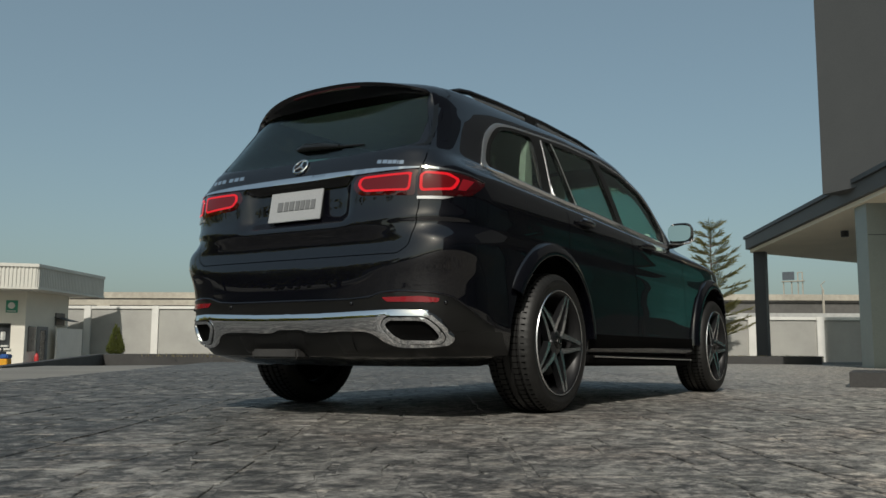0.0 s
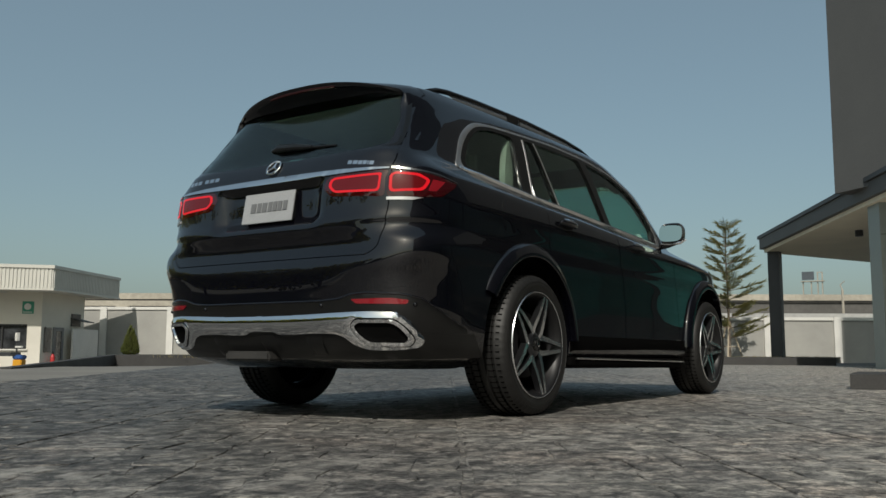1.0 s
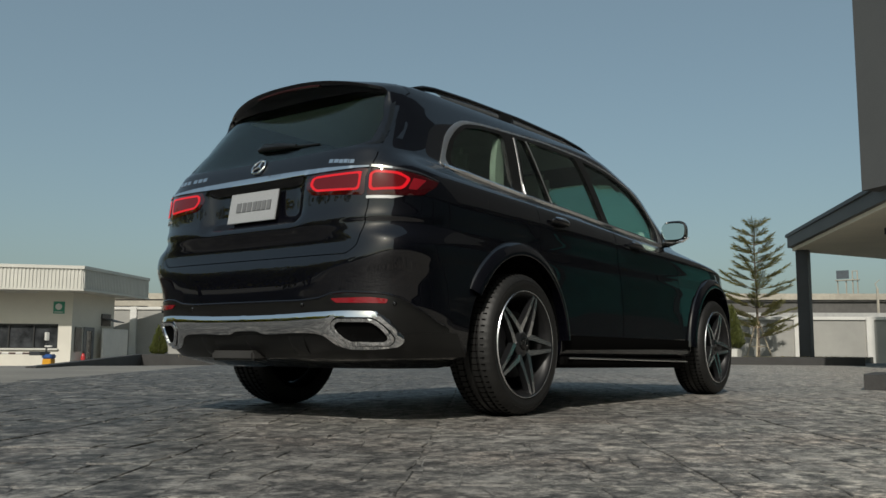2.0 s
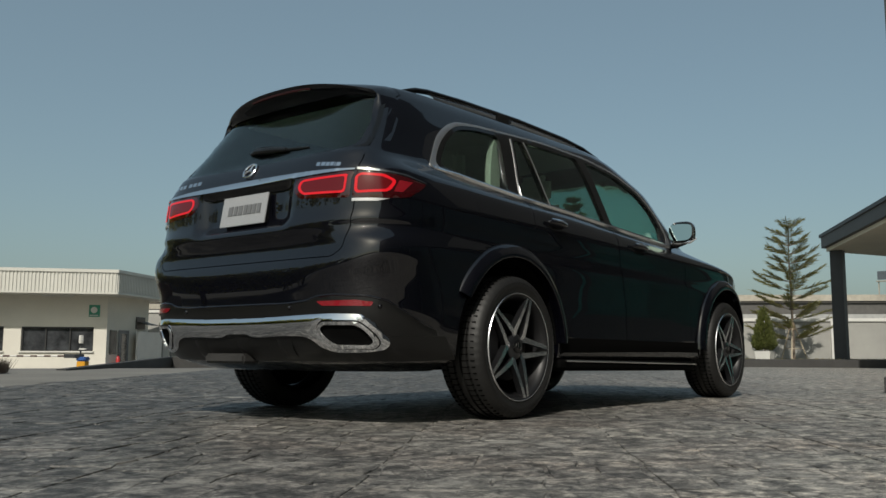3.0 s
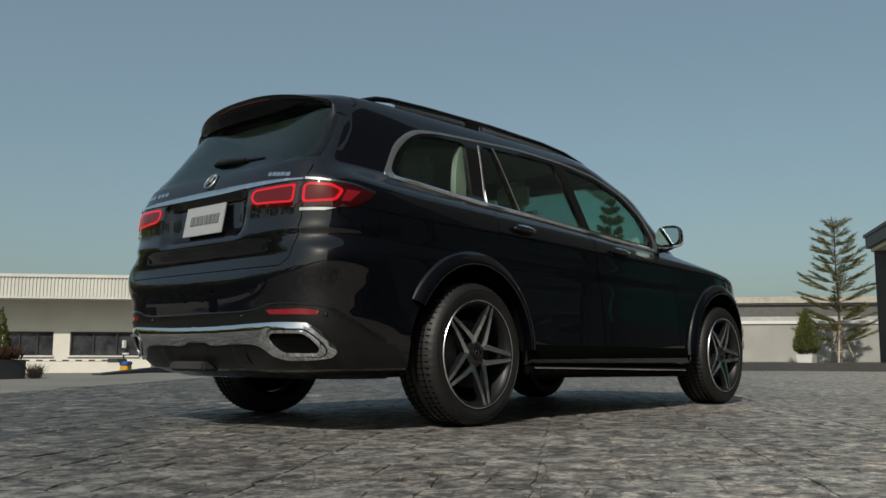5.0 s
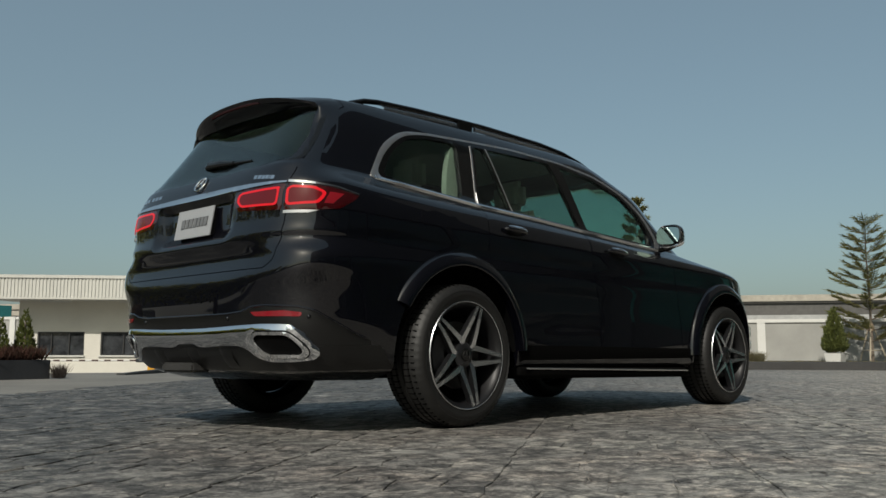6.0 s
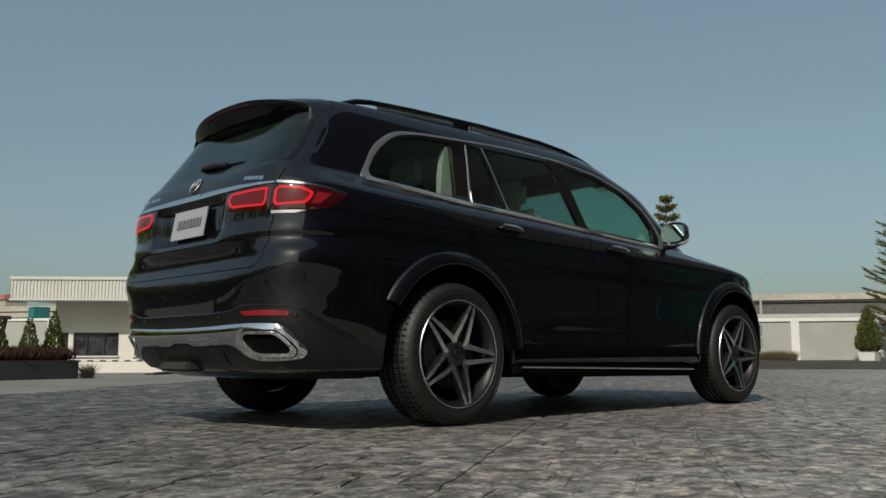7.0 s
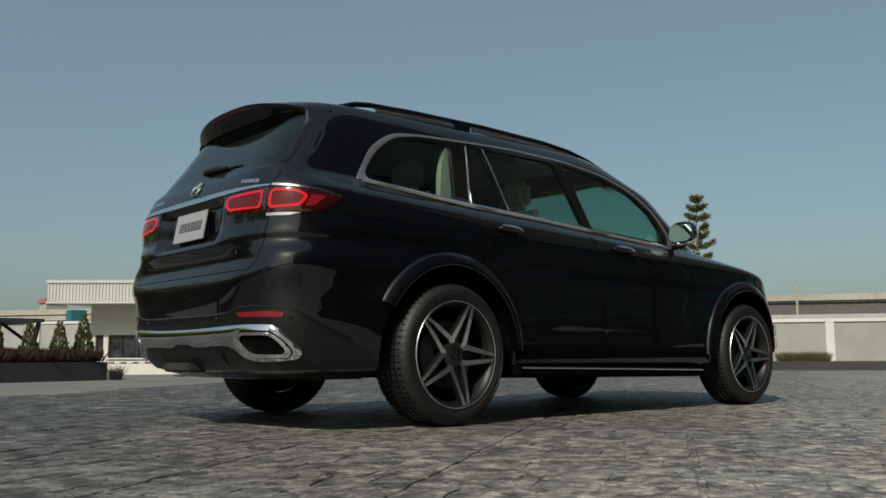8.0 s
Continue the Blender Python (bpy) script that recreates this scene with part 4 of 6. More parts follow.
def dense(loop, step):
    out = []
    for i, a in enumerate(loop):
        b = loop[(i + 1) % len(loop)]
        n = max(1, int(math.hypot(b[0] - a[0], b[1] - a[1]) / step + 0.5))
        out += [(a[0] + (b[0] - a[0]) * k / n, a[1] + (b[1] - a[1]) * k / n) for k in range(n)]
    return out


def rounded(loop, r, seg=4):
    """The polygon with its corners rounded."""
    out = []
    n = len(loop)
    for i in range(n):
        p, a, b = Vector(loop[i]), Vector(loop[i - 1]), Vector(loop[(i + 1) % n])
        d = min(r, (a - p).length * 0.45, (b - p).length * 0.45)
        s, e = p + (a - p).normalized() * d, p + (b - p).normalized() * d
        for k in range(seg + 1):
            t = k / seg
            q = s.lerp(p, t).lerp(p.lerp(e, t), t)
            out.append((q.x, q.y))
    return out


def inside_all(pts, poly):
    """Which of the points lie in the polygon."""
    hit = np.zeros(len(pts), bool)
    x, y = pts[:, 0], pts[:, 1]
    for i in range(len(poly)):
        (x0, y0), (x1, y1) = poly[i - 1], poly[i]
        if y0 != y1:
            hit ^= ((y0 > y) != (y1 > y)) & (x < (x1 - x0) * (y - y0) / (y1 - y0) + x0)
    return hit


def panel(name, loop, place, off, thick, mat, parent, holes=(), step=0.03, label="", edge=0.0):
    """A panel cut to an outline that follows the skin; edge rounds its rim."""
    loops = [dense(loop, step)] + [dense(h, step) for h in holes]
    pts, edges = [], []
    for lp in loops:
        k = len(pts)
        pts += lp
        edges += [(k + i, k + (i + 1) % len(lp)) for i in range(len(lp))]
    xs, ys = [p[0] for p in loops[0]], [p[1] for p in loops[0]]
    rim = pts[:]
    gx = np.arange(min(xs) + step / 2, max(xs), step)
    gy = np.arange(min(ys) + step / 2, max(ys), step)
    ra = np.array(rim)
    grid = np.array([(x, y) for x in gx for y in gy]).reshape(-1, 2)
    if len(grid):
        ok = inside_all(grid, loops[0])
        for h in loops[1:]:
            ok &= ~inside_all(grid, h)
        grid = grid[ok]
        near = np.array([np.min(np.abs(ra - g).sum(1)) > step * 0.6 for g in grid], bool)
        pts += [(float(a), float(b)) for a, b in grid[near]]
    v, e, f, *_ = delaunay_2d_cdt([Vector(p) for p in pts], edges, [], 0, 1e-6)
    mids = np.array([[(v[t[0]][k] + v[t[1]][k] + v[t[2]][k]) / 3 for k in (0, 1)] for t in f])
    ok = inside_all(mids, loops[0])
    for h in loops[1:]:
        ok &= ~inside_all(mids, h)
    keep = [t for t, o in zip(f, ok) if o]
    count = {}
    for t in keep:
        for i in range(len(t)):
            k = (t[i], t[(i + 1) % len(t)])
            count[tuple(sorted(k))] = count.get(tuple(sorted(k)), 0) + 1
    border = {i for k, c in count.items() if c == 1 for i in k}
    bm = bmesh.new()
    top = [bm.verts.new(place(p[0], p[1], off - (edge if i in border else 0))) for i, p in enumerate(v)]
    low = [bm.verts.new(place(p[0], p[1], off - thick)) for p in v]
    for t in keep:
        bm.faces.new([top[i] for i in t])
        bm.faces.new([low[i] for i in reversed(t)])
        for i in range(len(t)):
            a, b = t[i], t[(i + 1) % len(t)]
            if count[tuple(sorted((a, b)))] == 1:
                bm.faces.new((top[a], low[a], low[b], top[b]))
    bmesh.ops.delete(bm, geom=[x for x in bm.verts if not x.link_faces], context='VERTS')
    return part(name, bm, mat, parent, label, smooth=True, sharp=40)


def solid(bm):
    """A loose object that cuts or gets cut."""
    bmesh.ops.recalc_face_normals(bm, faces=bm.faces)
    me = bpy.data.meshes.new("cutter")
    bm.to_mesh(me)
    bm.free()
    return new("cutter", me)


def combine(a, b, how):
    """Mesh of a cut by, or joined to, b."""
    mod = a.modifiers.new("cut", 'BOOLEAN')
    mod.operation, mod.object, mod.solver = how, b, 'EXACT'
    me = bpy.data.meshes.new_from_object(a.evaluated_get(bpy.context.evaluated_depsgraph_get()))
    a.modifiers.remove(mod)
    return me


def cutter_side(loop, x0, x1):
    bm = bmesh.new()
    a, b = [bm.verts.new((x0, y, z)) for y, z in loop], [bm.verts.new((x1, y, z)) for y, z in loop]
    bm.faces.new(a)
    bm.faces.new(b[::-1])
    for i in range(len(loop)):
        j = (i + 1) % len(loop)
        bm.faces.new((a[i], b[i], b[j], a[j]))
    return bm


def cutter_rear(loop, y0, y1):
    bm = cutter_side(loop, y0, y1)
    for v in bm.verts:
        v.co = Vector((v.co.y, v.co.x, v.co.z))
    return bm


def shrink(loop, d):
    """The polygon moved inwards by d."""
    area = sum(a[0] * b[1] - b[0] * a[1] for a, b in zip(loop, loop[1:] + loop[:1]))
    s = 1 if area > 0 else -1
    out = []
    for i in range(len(loop)):
        p, a, b = Vector(loop[i]), Vector(loop[i - 1]), Vector(loop[(i + 1) % len(loop)])
        n1, n2 = (p - a).normalized(), (b - p).normalized()
        m = Vector((-n1.y - n2.y, n1.x + n2.x)) * s
        m = m / max(0.3, m.length_squared / 2)
        out.append((p.x + m.x * d, p.y + m.y * d))
    return out


def finish_panel(name, me, mat, parent, label=""):
    """A piece of the body shell, shaded by the smooth skin it was cut from."""
    me.materials.clear()
    me.materials.append(mat)
    me.polygons.foreach_set("use_smooth", [True] * len(me.polygons))
    normals = [None] * len(me.loops)
    cache = {}
    for f in me.polygons:
        for li in f.loop_indices:
            vi = me.loops[li].vertex_index
            if vi not in cache:
                cache[vi] = skin_normal(me.vertices[vi].co)
            n, d = cache[vi]
            normals[li] = n if d < 0.002 and n.dot(f.normal) > 0.7 else f.normal.copy()
    me.normals_split_custom_set(normals)
    ob = new(name, me)
    ob.name = me.name = name
    ob.parent = parent
    if label:
        ob["label"] = label
    return ob


car = empty("car", (0, 0, 0), "large black seven-seat car with chrome trim parked on paving", "car")

# window openings in (along, up)
QUARTER = rounded([(-0.465, 1.347), (-0.16, 1.318), (0.150, 1.292), (0.205, 1.650), (-0.03, 1.642), (-0.215, 1.607), (-0.36, 1.50)], 0.05)
VENT = rounded([(0.290, 1.285), (0.570, 1.272), (0.458, 1.663), (0.360, 1.660)], 0.02)
REARDOOR = rounded([(0.596, 1.270), (1.30, 1.239), (1.120, 1.672), (0.484, 1.664)], 0.025)
FRONTDOOR = rounded([(1.385, 1.236), (2.20, 1.203), (2.215, 1.30), (2.12, 1.425), (1.92, 1.54), (1.60, 1.632), (1.225, 1.668)], 0.025)
WINDOWS = [QUARTER, VENT, REARDOOR, FRONTDOOR]
LIGHTED = rounded([(-0.525, 1.334), (-0.16, 1.304), (0.205, 1.274), (0.74, 1.252), (1.32, 1.224), (1.86, 1.199), (2.26, 1.183), (2.29, 1.24), (2.245, 1.325), (2.16, 1.43), (1.95, 1.555), (1.63, 1.650), (1.24, 1.692), (0.71, 1.700), (0.33, 1.683), (-0.05, 1.662), (-0.235, 1.626), (-0.395, 1.51)], 0.09, 6)
SURROUND = rounded([(-0.566, 1.325), (-0.16, 1.288), (0.205, 1.256), (0.74, 1.236), (1.32, 1.208), (1.86, 1.183), (2.31, 1.163), (2.345, 1.21), (2.28, 1.335), (2.185, 1.445), (1.97, 1.570), (1.64, 1.664), (1.24, 1.706), (0.71, 1.713), (0.33, 1.696), (-0.05, 1.677), (-0.255, 1.648), (-0.418, 1.538), (-0.505, 1.41)], 0.09, 6)
TAILGLASS = rounded([(-0.700, 1.388), (-0.60, 1.366), (-0.3, 1.350), (0.3, 1.350), (0.60, 1.366), (0.700, 1.388), (0.674, 1.53), (0.622, 1.72), (0.35, 1.752), (-0.35, 1.752), (-0.622, 1.72), (-0.674, 1.53)], 0.03)
TAILPANE = rounded([(-0.745, 1.386), (-0.61, 1.362), (-0.3, 1.346), (0.3, 1.346), (0.61, 1.362), (0.745, 1.386), (0.716, 1.53), (0.655, 1.70), (0.35, 1.756), (-0.35, 1.756), (-0.655, 1.70), (-0.716, 1.53)], 0.03)
WINDSCREEN = rounded([(-0.72, 1.22), (0.72, 1.22), (0.58, 1.70), (-0.58, 1.70)], 0.06)
tail_half = [(0.68, 0.812), (0.735, 0.85), (0.757, 0.95), (0.768, 1.09), (0.770, 1.235), (0.772, 1.30), (0.744, 1.395), (0.712, 1.55), (0.662, 1.71), (0.63, 1.95)]
TAILGATE = rounded(tail_half + [(-x, z) for x, z in tail_half[::-1]], 0.02, 3)
arch = [(0.510 * math.cos(a), 0.39 + 0.510 * math.sin(a)) for a in (radians(d) for d in range(70, 4, -6))]
BACKDOOR = [(0.262, 1.262), (0.240, 1.16), (0.235, 1.00)] + [p for p in arch if p[0] > 0.235] + [(0.56, 0.40), (1.36, 0.39), (1.372, 0.46), (1.355, 0.66), (1.275, 1.06), (1.285, 1.218)]
FOREDOOR = [(1.291, 1.217), (1.281, 1.06), (1.361, 0.66), (1.378, 0.46), (1.366, 0.39), (2.44, 0.38), (2.46, 0.46), (2.42, 0.66), (2.36, 1.03), (2.29, 1.165)]
GAP = 0.005

inner = [v - n * 0.032 for v, n in zip(SKIN_V, SKIN_N)]
hollow = bmesh.new()
for verts, flip in ((SKIN_V, False), (inner, True)):
    vs = [hollow.verts.new(p) for p in verts]
    for f_ in SKIN_F:
        hollow.faces.new([vs[i] for i in (reversed(f_) if flip else f_)])
me = bpy.data.meshes.new("shell")
hollow.to_mesh(me)
hollow.free()
shell = new("shell", me)


def apply_cut(bm, how='DIFFERENCE'):
    """Cuts the shell for good."""
    c = solid(bm)
    shell.data = combine(shell, c, how)
    bpy.data.objects.remove(c)


cut = bmesh.new()
for w_ in WINDOWS:
    tmp = bpy.data.meshes.new("tmp")
    b_ = cutter_side(w_, -1.5, 1.5)
    b_.to_mesh(tmp)
    b_.free()
    cut.from_mesh(tmp)
apply_cut(cut)
apply_cut(cutter_rear(TAILGLASS, -2.0, -0.35))
apply_cut(cutter_rear(WINDSCREEN, 1.9, 4.2))
for wy in (0.0, 3.135):
    for sx in (-1, 1):
        bm = bmesh.new()
        lathe(bm, [(0.56, 0.0), (0.56, 0.498), (1.3, 0.498), (1.3, 0.0)], 56, (0, wy, 0.39))
        if sx < 0:
            bmesh.ops.scale(bm, vec=(-1, 1, 1), verts=bm.verts)
        bmesh.ops.remove_doubles(bm, verts=bm.verts, dist=1e-5)
        apply_cut(bm)
doors = []
for name, loop, label in (("rear_door", BACKDOOR, "black rear passenger door"), ("front_door", FOREDOOR, "black front door")):
    for sx in (1, -1):
        c = solid(cutter_side(shrink(loop, GAP), sx * 0.6, sx * 1.5))
        doors.append((name, combine(shell, c, 'INTERSECT'), label, sx))
        bpy.data.objects.remove(c)
c = solid(cutter_rear(shrink(TAILGATE, GAP), -2.0, -0.60 - GAP))
doors.append(("tailgate", combine(shell, c, 'INTERSECT'), "black tailgate with recessed plate panel", 0))
bpy.data.objects.remove(c)
for loop in (BACKDOOR, FOREDOOR):
    for sx in (1, -1):
        apply_cut(cutter_side(loop, sx * 0.6, sx * 1.5))
apply_cut(cutter_rear(TAILGATE, -2.0, -0.60))
body = finish_panel("body", shell.data, PAINT, car)
bpy.data.objects.remove(shell)
made = {}
for name, me, label, sx in doors:
    made[name, sx] = finish_panel(name, me, PAINT, car, label)
tailgate = made["tailgate", 0]

# glass, lamps and trim of the car
def glass(name, tint, rough=0.0):
    m = material(name, tint, rough)
    b = m.node_tree.nodes["Principled BSDF"]
    b.inputs["Transmission Weight"].default_value, b.inputs["IOR"].default_value = 1.0, 1.45
    return m


def lamp(name, color, strength, base=(0.2, 0.0, 0.0)):
    m = material(name, base, 0.15)
    b = m.node_tree.nodes["Principled BSDF"]
    b.inputs["Emission Color"].default_value, b.inputs["Emission Strength"].default_value = (*color, 1), strength
    return m


TINT = glass("tinted_window_glass", (0.40, 0.61, 0.54))
TINTREAR = glass("tinted_rear_side_glass", (0.31, 0.45, 0.40))
TINTDARK = glass("dark_tail_glass", (0.34, 0.50, 0.45))
LENS = material("dark_red_lens", (0.032, 0.001, 0.002), 0.05, 0.0, 1.0)
REDGLOW = lamp("lit_red_light_guide", (1.0, 0.02, 0.035), 0.52)
REDSOFT = lamp("red_light_field", (1.0, 0.015, 0.02), 0.07, (0.04, 0.002, 0.003))
DULLRED = material("dull_red_lens", (0.030, 0.004, 0.005), 0.2, 0.0, 0.5)
REFLECTOR = material("red_reflector", (0.20, 0.006, 0.012), 0.2, 0.0, 1.0)
PLATEWHITE = worn("plate_silver_white", (0.29, 0.30, 0.31), 0.4, 9, 0.03, 200, 0.02)
PLATEGREY = material("plate_grey_print", (0.12, 0.125, 0.13), 0.5)
CREAMLEATHER = worn("cream_leather", (0.50, 0.47, 0.40), 0.55, 5, 0.08, 120, 0.1)
CABIN = worn("dark_cabin_trim", (0.03, 0.03, 0.03), 0.7, 5, 0.2, 100, 0.1)
HEADLINER = worn("grey_headliner", (0.42, 0.41, 0.38), 0.9, 5, 0.08, 100, 0.05)


def clear(ob):
    ob.visible_shadow = False
    return ob


for sx in (1, -1):
    side = on_side(sx)
    clear(panel("quarter_window", QUARTER, side, -0.010, 0.004, TINTREAR, car, label="tinted quarter window"))
    for loop, door in ((VENT, "rear_door"), (REARDOOR, "rear_door"), (FRONTDOOR, "front_door")):
        clear(panel("window", loop, side, -0.010, 0.004, TINT if door == "front_door" else TINTREAR, made[door, sx], label="tinted side window"))
    panel("window_frame", LIGHTED, side, 0.003, 0.012, GLOSS, car, holes=WINDOWS, label="gloss black pillar and frame trim")
    panel("window_surround", SURROUND, side, 0.007, 0.012, SATIN, car, holes=[LIGHTED], step=0.02, label="satin aluminium window surround", edge=0.003)
    bm = bmesh.new()
    belt = []
    for y in np.linspace(-0.53, 2.30, 72):
        z = float(np.interp(y, [-0.56, -0.16, 0.205, 0.74, 1.32, 1.86, 2.31], [1.333, 1.295, 1.264, 1.243, 1.215, 1.190, 1.171]))
        fade = smoothstep(-0.53, -0.33, y)
        belt.append([bm.verts.new(p) for p in (side(y, z + 0.009, 0.006), side(y, z - 0.003, 0.006 + 0.012 * fade), side(y, z - 0.009, 0.004 + 0.012 * fade), side(y, z - 0.011, 0.0))])
    for a, c_ in zip(belt, belt[1:]):
        for k in range(3):
            bm.faces.new((a[k], a[k + 1], c_[k + 1], c_[k]))
    part("belt_moulding", bm, BRUSHED, car, "bright moulding along the window line", smooth=True)
    # slim aluminium lines on the rear pillar
    panel("pillar_strip", [(0.252, 1.275), (0.262, 1.274), (0.336, 1.660), (0.326, 1.660)], side, 0.006, 0.006, SATIN, car)
    panel("window_divider", [(0.580, 1.272), (0.586, 1.271), (0.474, 1.664), (0.468, 1.664)], side, 0.006, 0.006, SATIN, car)
    panel("sill_cladding", [(0.53, 0.315), (2.62, 0.300), (2.60, 0.440), (0.50, 0.450)], side, 0.004, 0.010, DARK, car, step=0.05, label="dull black sill cladding")
    # running board with bright strip
    bm = bmesh.new()
    prof = [(0.80, 0.250), (0.93, 0.252), (0.968, 0.272), (0.976, 0.300), (0.968, 0.322), (0.90, 0.312)]
    ys = [0.50, 0.53, 0.62, 2.42, 2.52, 2.555]
    k = [0.7, 0.9, 1, 1, 0.9, 0.7]
    rows = [[bm.verts.new((sx * (0.80 + (px - 0.80) * kk), y, pz - 0.012 * (y - 0.5))) for px, pz in prof] for y, kk in zip(ys, k)]
    for a, c_ in zip(rows, rows[1:]):
        for i in range(len(prof) - 1):
            bm.faces.new((a[i], a[i + 1], c_[i + 1], c_[i]))
    bm.faces.new(rows[0])
    bm.faces.new(rows[-1])
    step_ = part("side_step", bm, DARK, car, "black side step", smooth=True)
    bm = bmesh.new()
    tube(bm, [(sx * 0.975, y, 0.312 - 0.018 * (y - 0.55)) for y in (0.56, 0.9, 1.4, 1.9, 2.2, 2.50)], 0.0065, 8)
    part("step_strip", bm, BRUSHED, step_, "bright aluminium strip")
    # chrome blades of the front bumper corner
    for z0, z1 in ((0.435, 0.525), (0.540, 0.635)):
        bm = boxes((0.80, 0.927, 3.696, 3.716, z0, z1), bevel=0.008)
        bmesh.ops.transform(bm, matrix=Matrix.Scale(sx, 4, (1, 0, 0)), verts=bm.verts)
        bmesh.ops.recalc_face_normals(bm, faces=bm.faces)
        part("front_bumper_trim", bm, BRUSHED, car, "chrome blade on the front bumper corner")
    # wheel arch flares
    for wy in (0.0, 3.135):
        bm = bmesh.new()
        a0, a1 = (radians(3), radians(150)) if wy == 0 else (radians(-8), radians(180))
        prof = [(0.925, 0.496), (1.000, 0.490), (1.012, 0.493), (1.015, 0.501), (1.008, 0.530), (0.996, 0.556), (0.984, 0.568), (0.966, 0.573), (0.925, 0.568), (0.925, 0.496)]
        lathe(bm, prof, 48, (0, wy, 0.39), full=False, a0=a0, a1=a1)
        if wy == 0:
            for v in bm.verts:
                k_ = max(0.0, min(1.0, (-0.30 - v.co.y) / 0.22))
                v.co.x -= 0.022 * k_ * k_
        else:
            for v in bm.verts:
                if v.co.y > wy:
                    v.co.x -= max(0.0, 0.966 - on_side(1)(v.co.y, max(v.co.z, 0.45)).x)
        if sx < 0:
            bmesh.ops.scale(bm, vec=(-1, 1, 1), verts=bm.verts)
        part("wheel_arch", bm, PAINT, car, "black wheel arch flare", smooth=True, sharp=50)
        bm = bmesh.new()
        lathe(bm, [(0.58, 0.0), (0.57, 0.30), (0.55, 0.47), (0.60, 0.491), (0.95, 0.493)], 48, (0, wy, 0.39), full=False, a0=radians(2), a1=radians(178))
        if sx < 0:
            bmesh.ops.scale(bm, vec=(-1, 1, 1), verts=bm.verts)
        part("arch_liner", bm, DARK, car, "dark wheel arch liner", smooth=True)
    # door handles
    for y0, y1, z0, z1, door in ((0.378, 0.572, 1.129, 1.119, "rear_door"), (1.470, 1.685, 1.092, 1.079, "front_door")):
        bm = bmesh.new()
        n = 14
        pts, rad = [], []
        for i in range(n + 1):
            t = i / n
            p = side(y0 + (y1 - y0) * t, z0 + (z1 - z0) * t, 0.008 + 0.030 * math.sin(math.pi * t) ** 0.5)
            pts.append(p)
            rad.append(0.009 + 0.009 * math.sin(math.pi * t) ** 0.6)
        tube(bm, pts, rad, 10)
        hd = part("door_handle", bm, PAINT, made[door, sx], "black door handle with chrome edge", smooth=True, sharp=60)
        bm = bmesh.new()
        blade = [[bm.verts.new(p + Vector((sx * ox, 0, oz))) for ox, oz in ((0.017, 0.003), (0.016, 0.008), (0.003, 0.021), (-0.004, 0.020))] for p in pts[1:-1]]
        for a, c_ in zip(blade, blade[1:]):
            for k in range(3):
                bm.faces.new((a[k], a[k + 1], c_[k + 1], c_[k]))
        bmesh.ops.recalc_face_normals(bm, faces=bm.faces)
        part("chrome_edge", bm, CHROME, made[door, sx], smooth=True)
        cup = rounded([(y0 + 0.03, z0 - 0.045), (y1 - 0.03, z1 - 0.045), (y1 - 0.03, z1 + 0.03), (y0 + 0.03, z0 + 0.03)], 0.035)
        panel("handle_cup", cup, side, 0.0015, 0.004, GLOSS, made[door, sx])
# fuel flap, on the right only
panel("fuel_flap", rounded([(-0.31, 1.005), (-0.015, 0.995), (-0.015, 1.165), (-0.31, 1.18)], 0.05), on_side(1), 0.0012, 0.003, PAINT, car, label="black fuel flap")

# tail: glass, bright strip, lamps
clear(panel("tail_window", TAILPANE, on_rear, -0.004, 0.004, TINTDARK, tailgate, step=0.04, label="dark tinted tail window"))
BORDER = rounded([(-0.772, 1.380), (-0.62, 1.352), (-0.3, 1.336), (0.3, 1.336), (0.62, 1.352), (0.772, 1.380), (0.742, 1.53), (0.680, 1.71), (0.35, 1.766), (-0.35, 1.766), (-0.680, 1.71), (-0.742, 1.53)], 0.03)
panel("glass_border", BORDER, on_rear, 0.0015, 0.006, GLOSS, tailgate, holes=[TAILPANE], step=0.03, label="gloss black glass border")
strip_top = [(l, 1.262 - 0.012 * (l / 0.7) ** 2) for l in np.linspace(0.764, -0.764, 40)]
strip_low = [(l, 1.228 + 0.010 * (l / 0.7) ** 2) for l in np.linspace(-0.764, 0.764, 40)]


def strip_place(l, z, off=0.0):
    """The bright strip bridges the recess over the plate in one clean line."""
    p = on_rear(l, 1.256, off)
    return Vector((p.x, p.y + 0.42 * (z - 1.256), z))


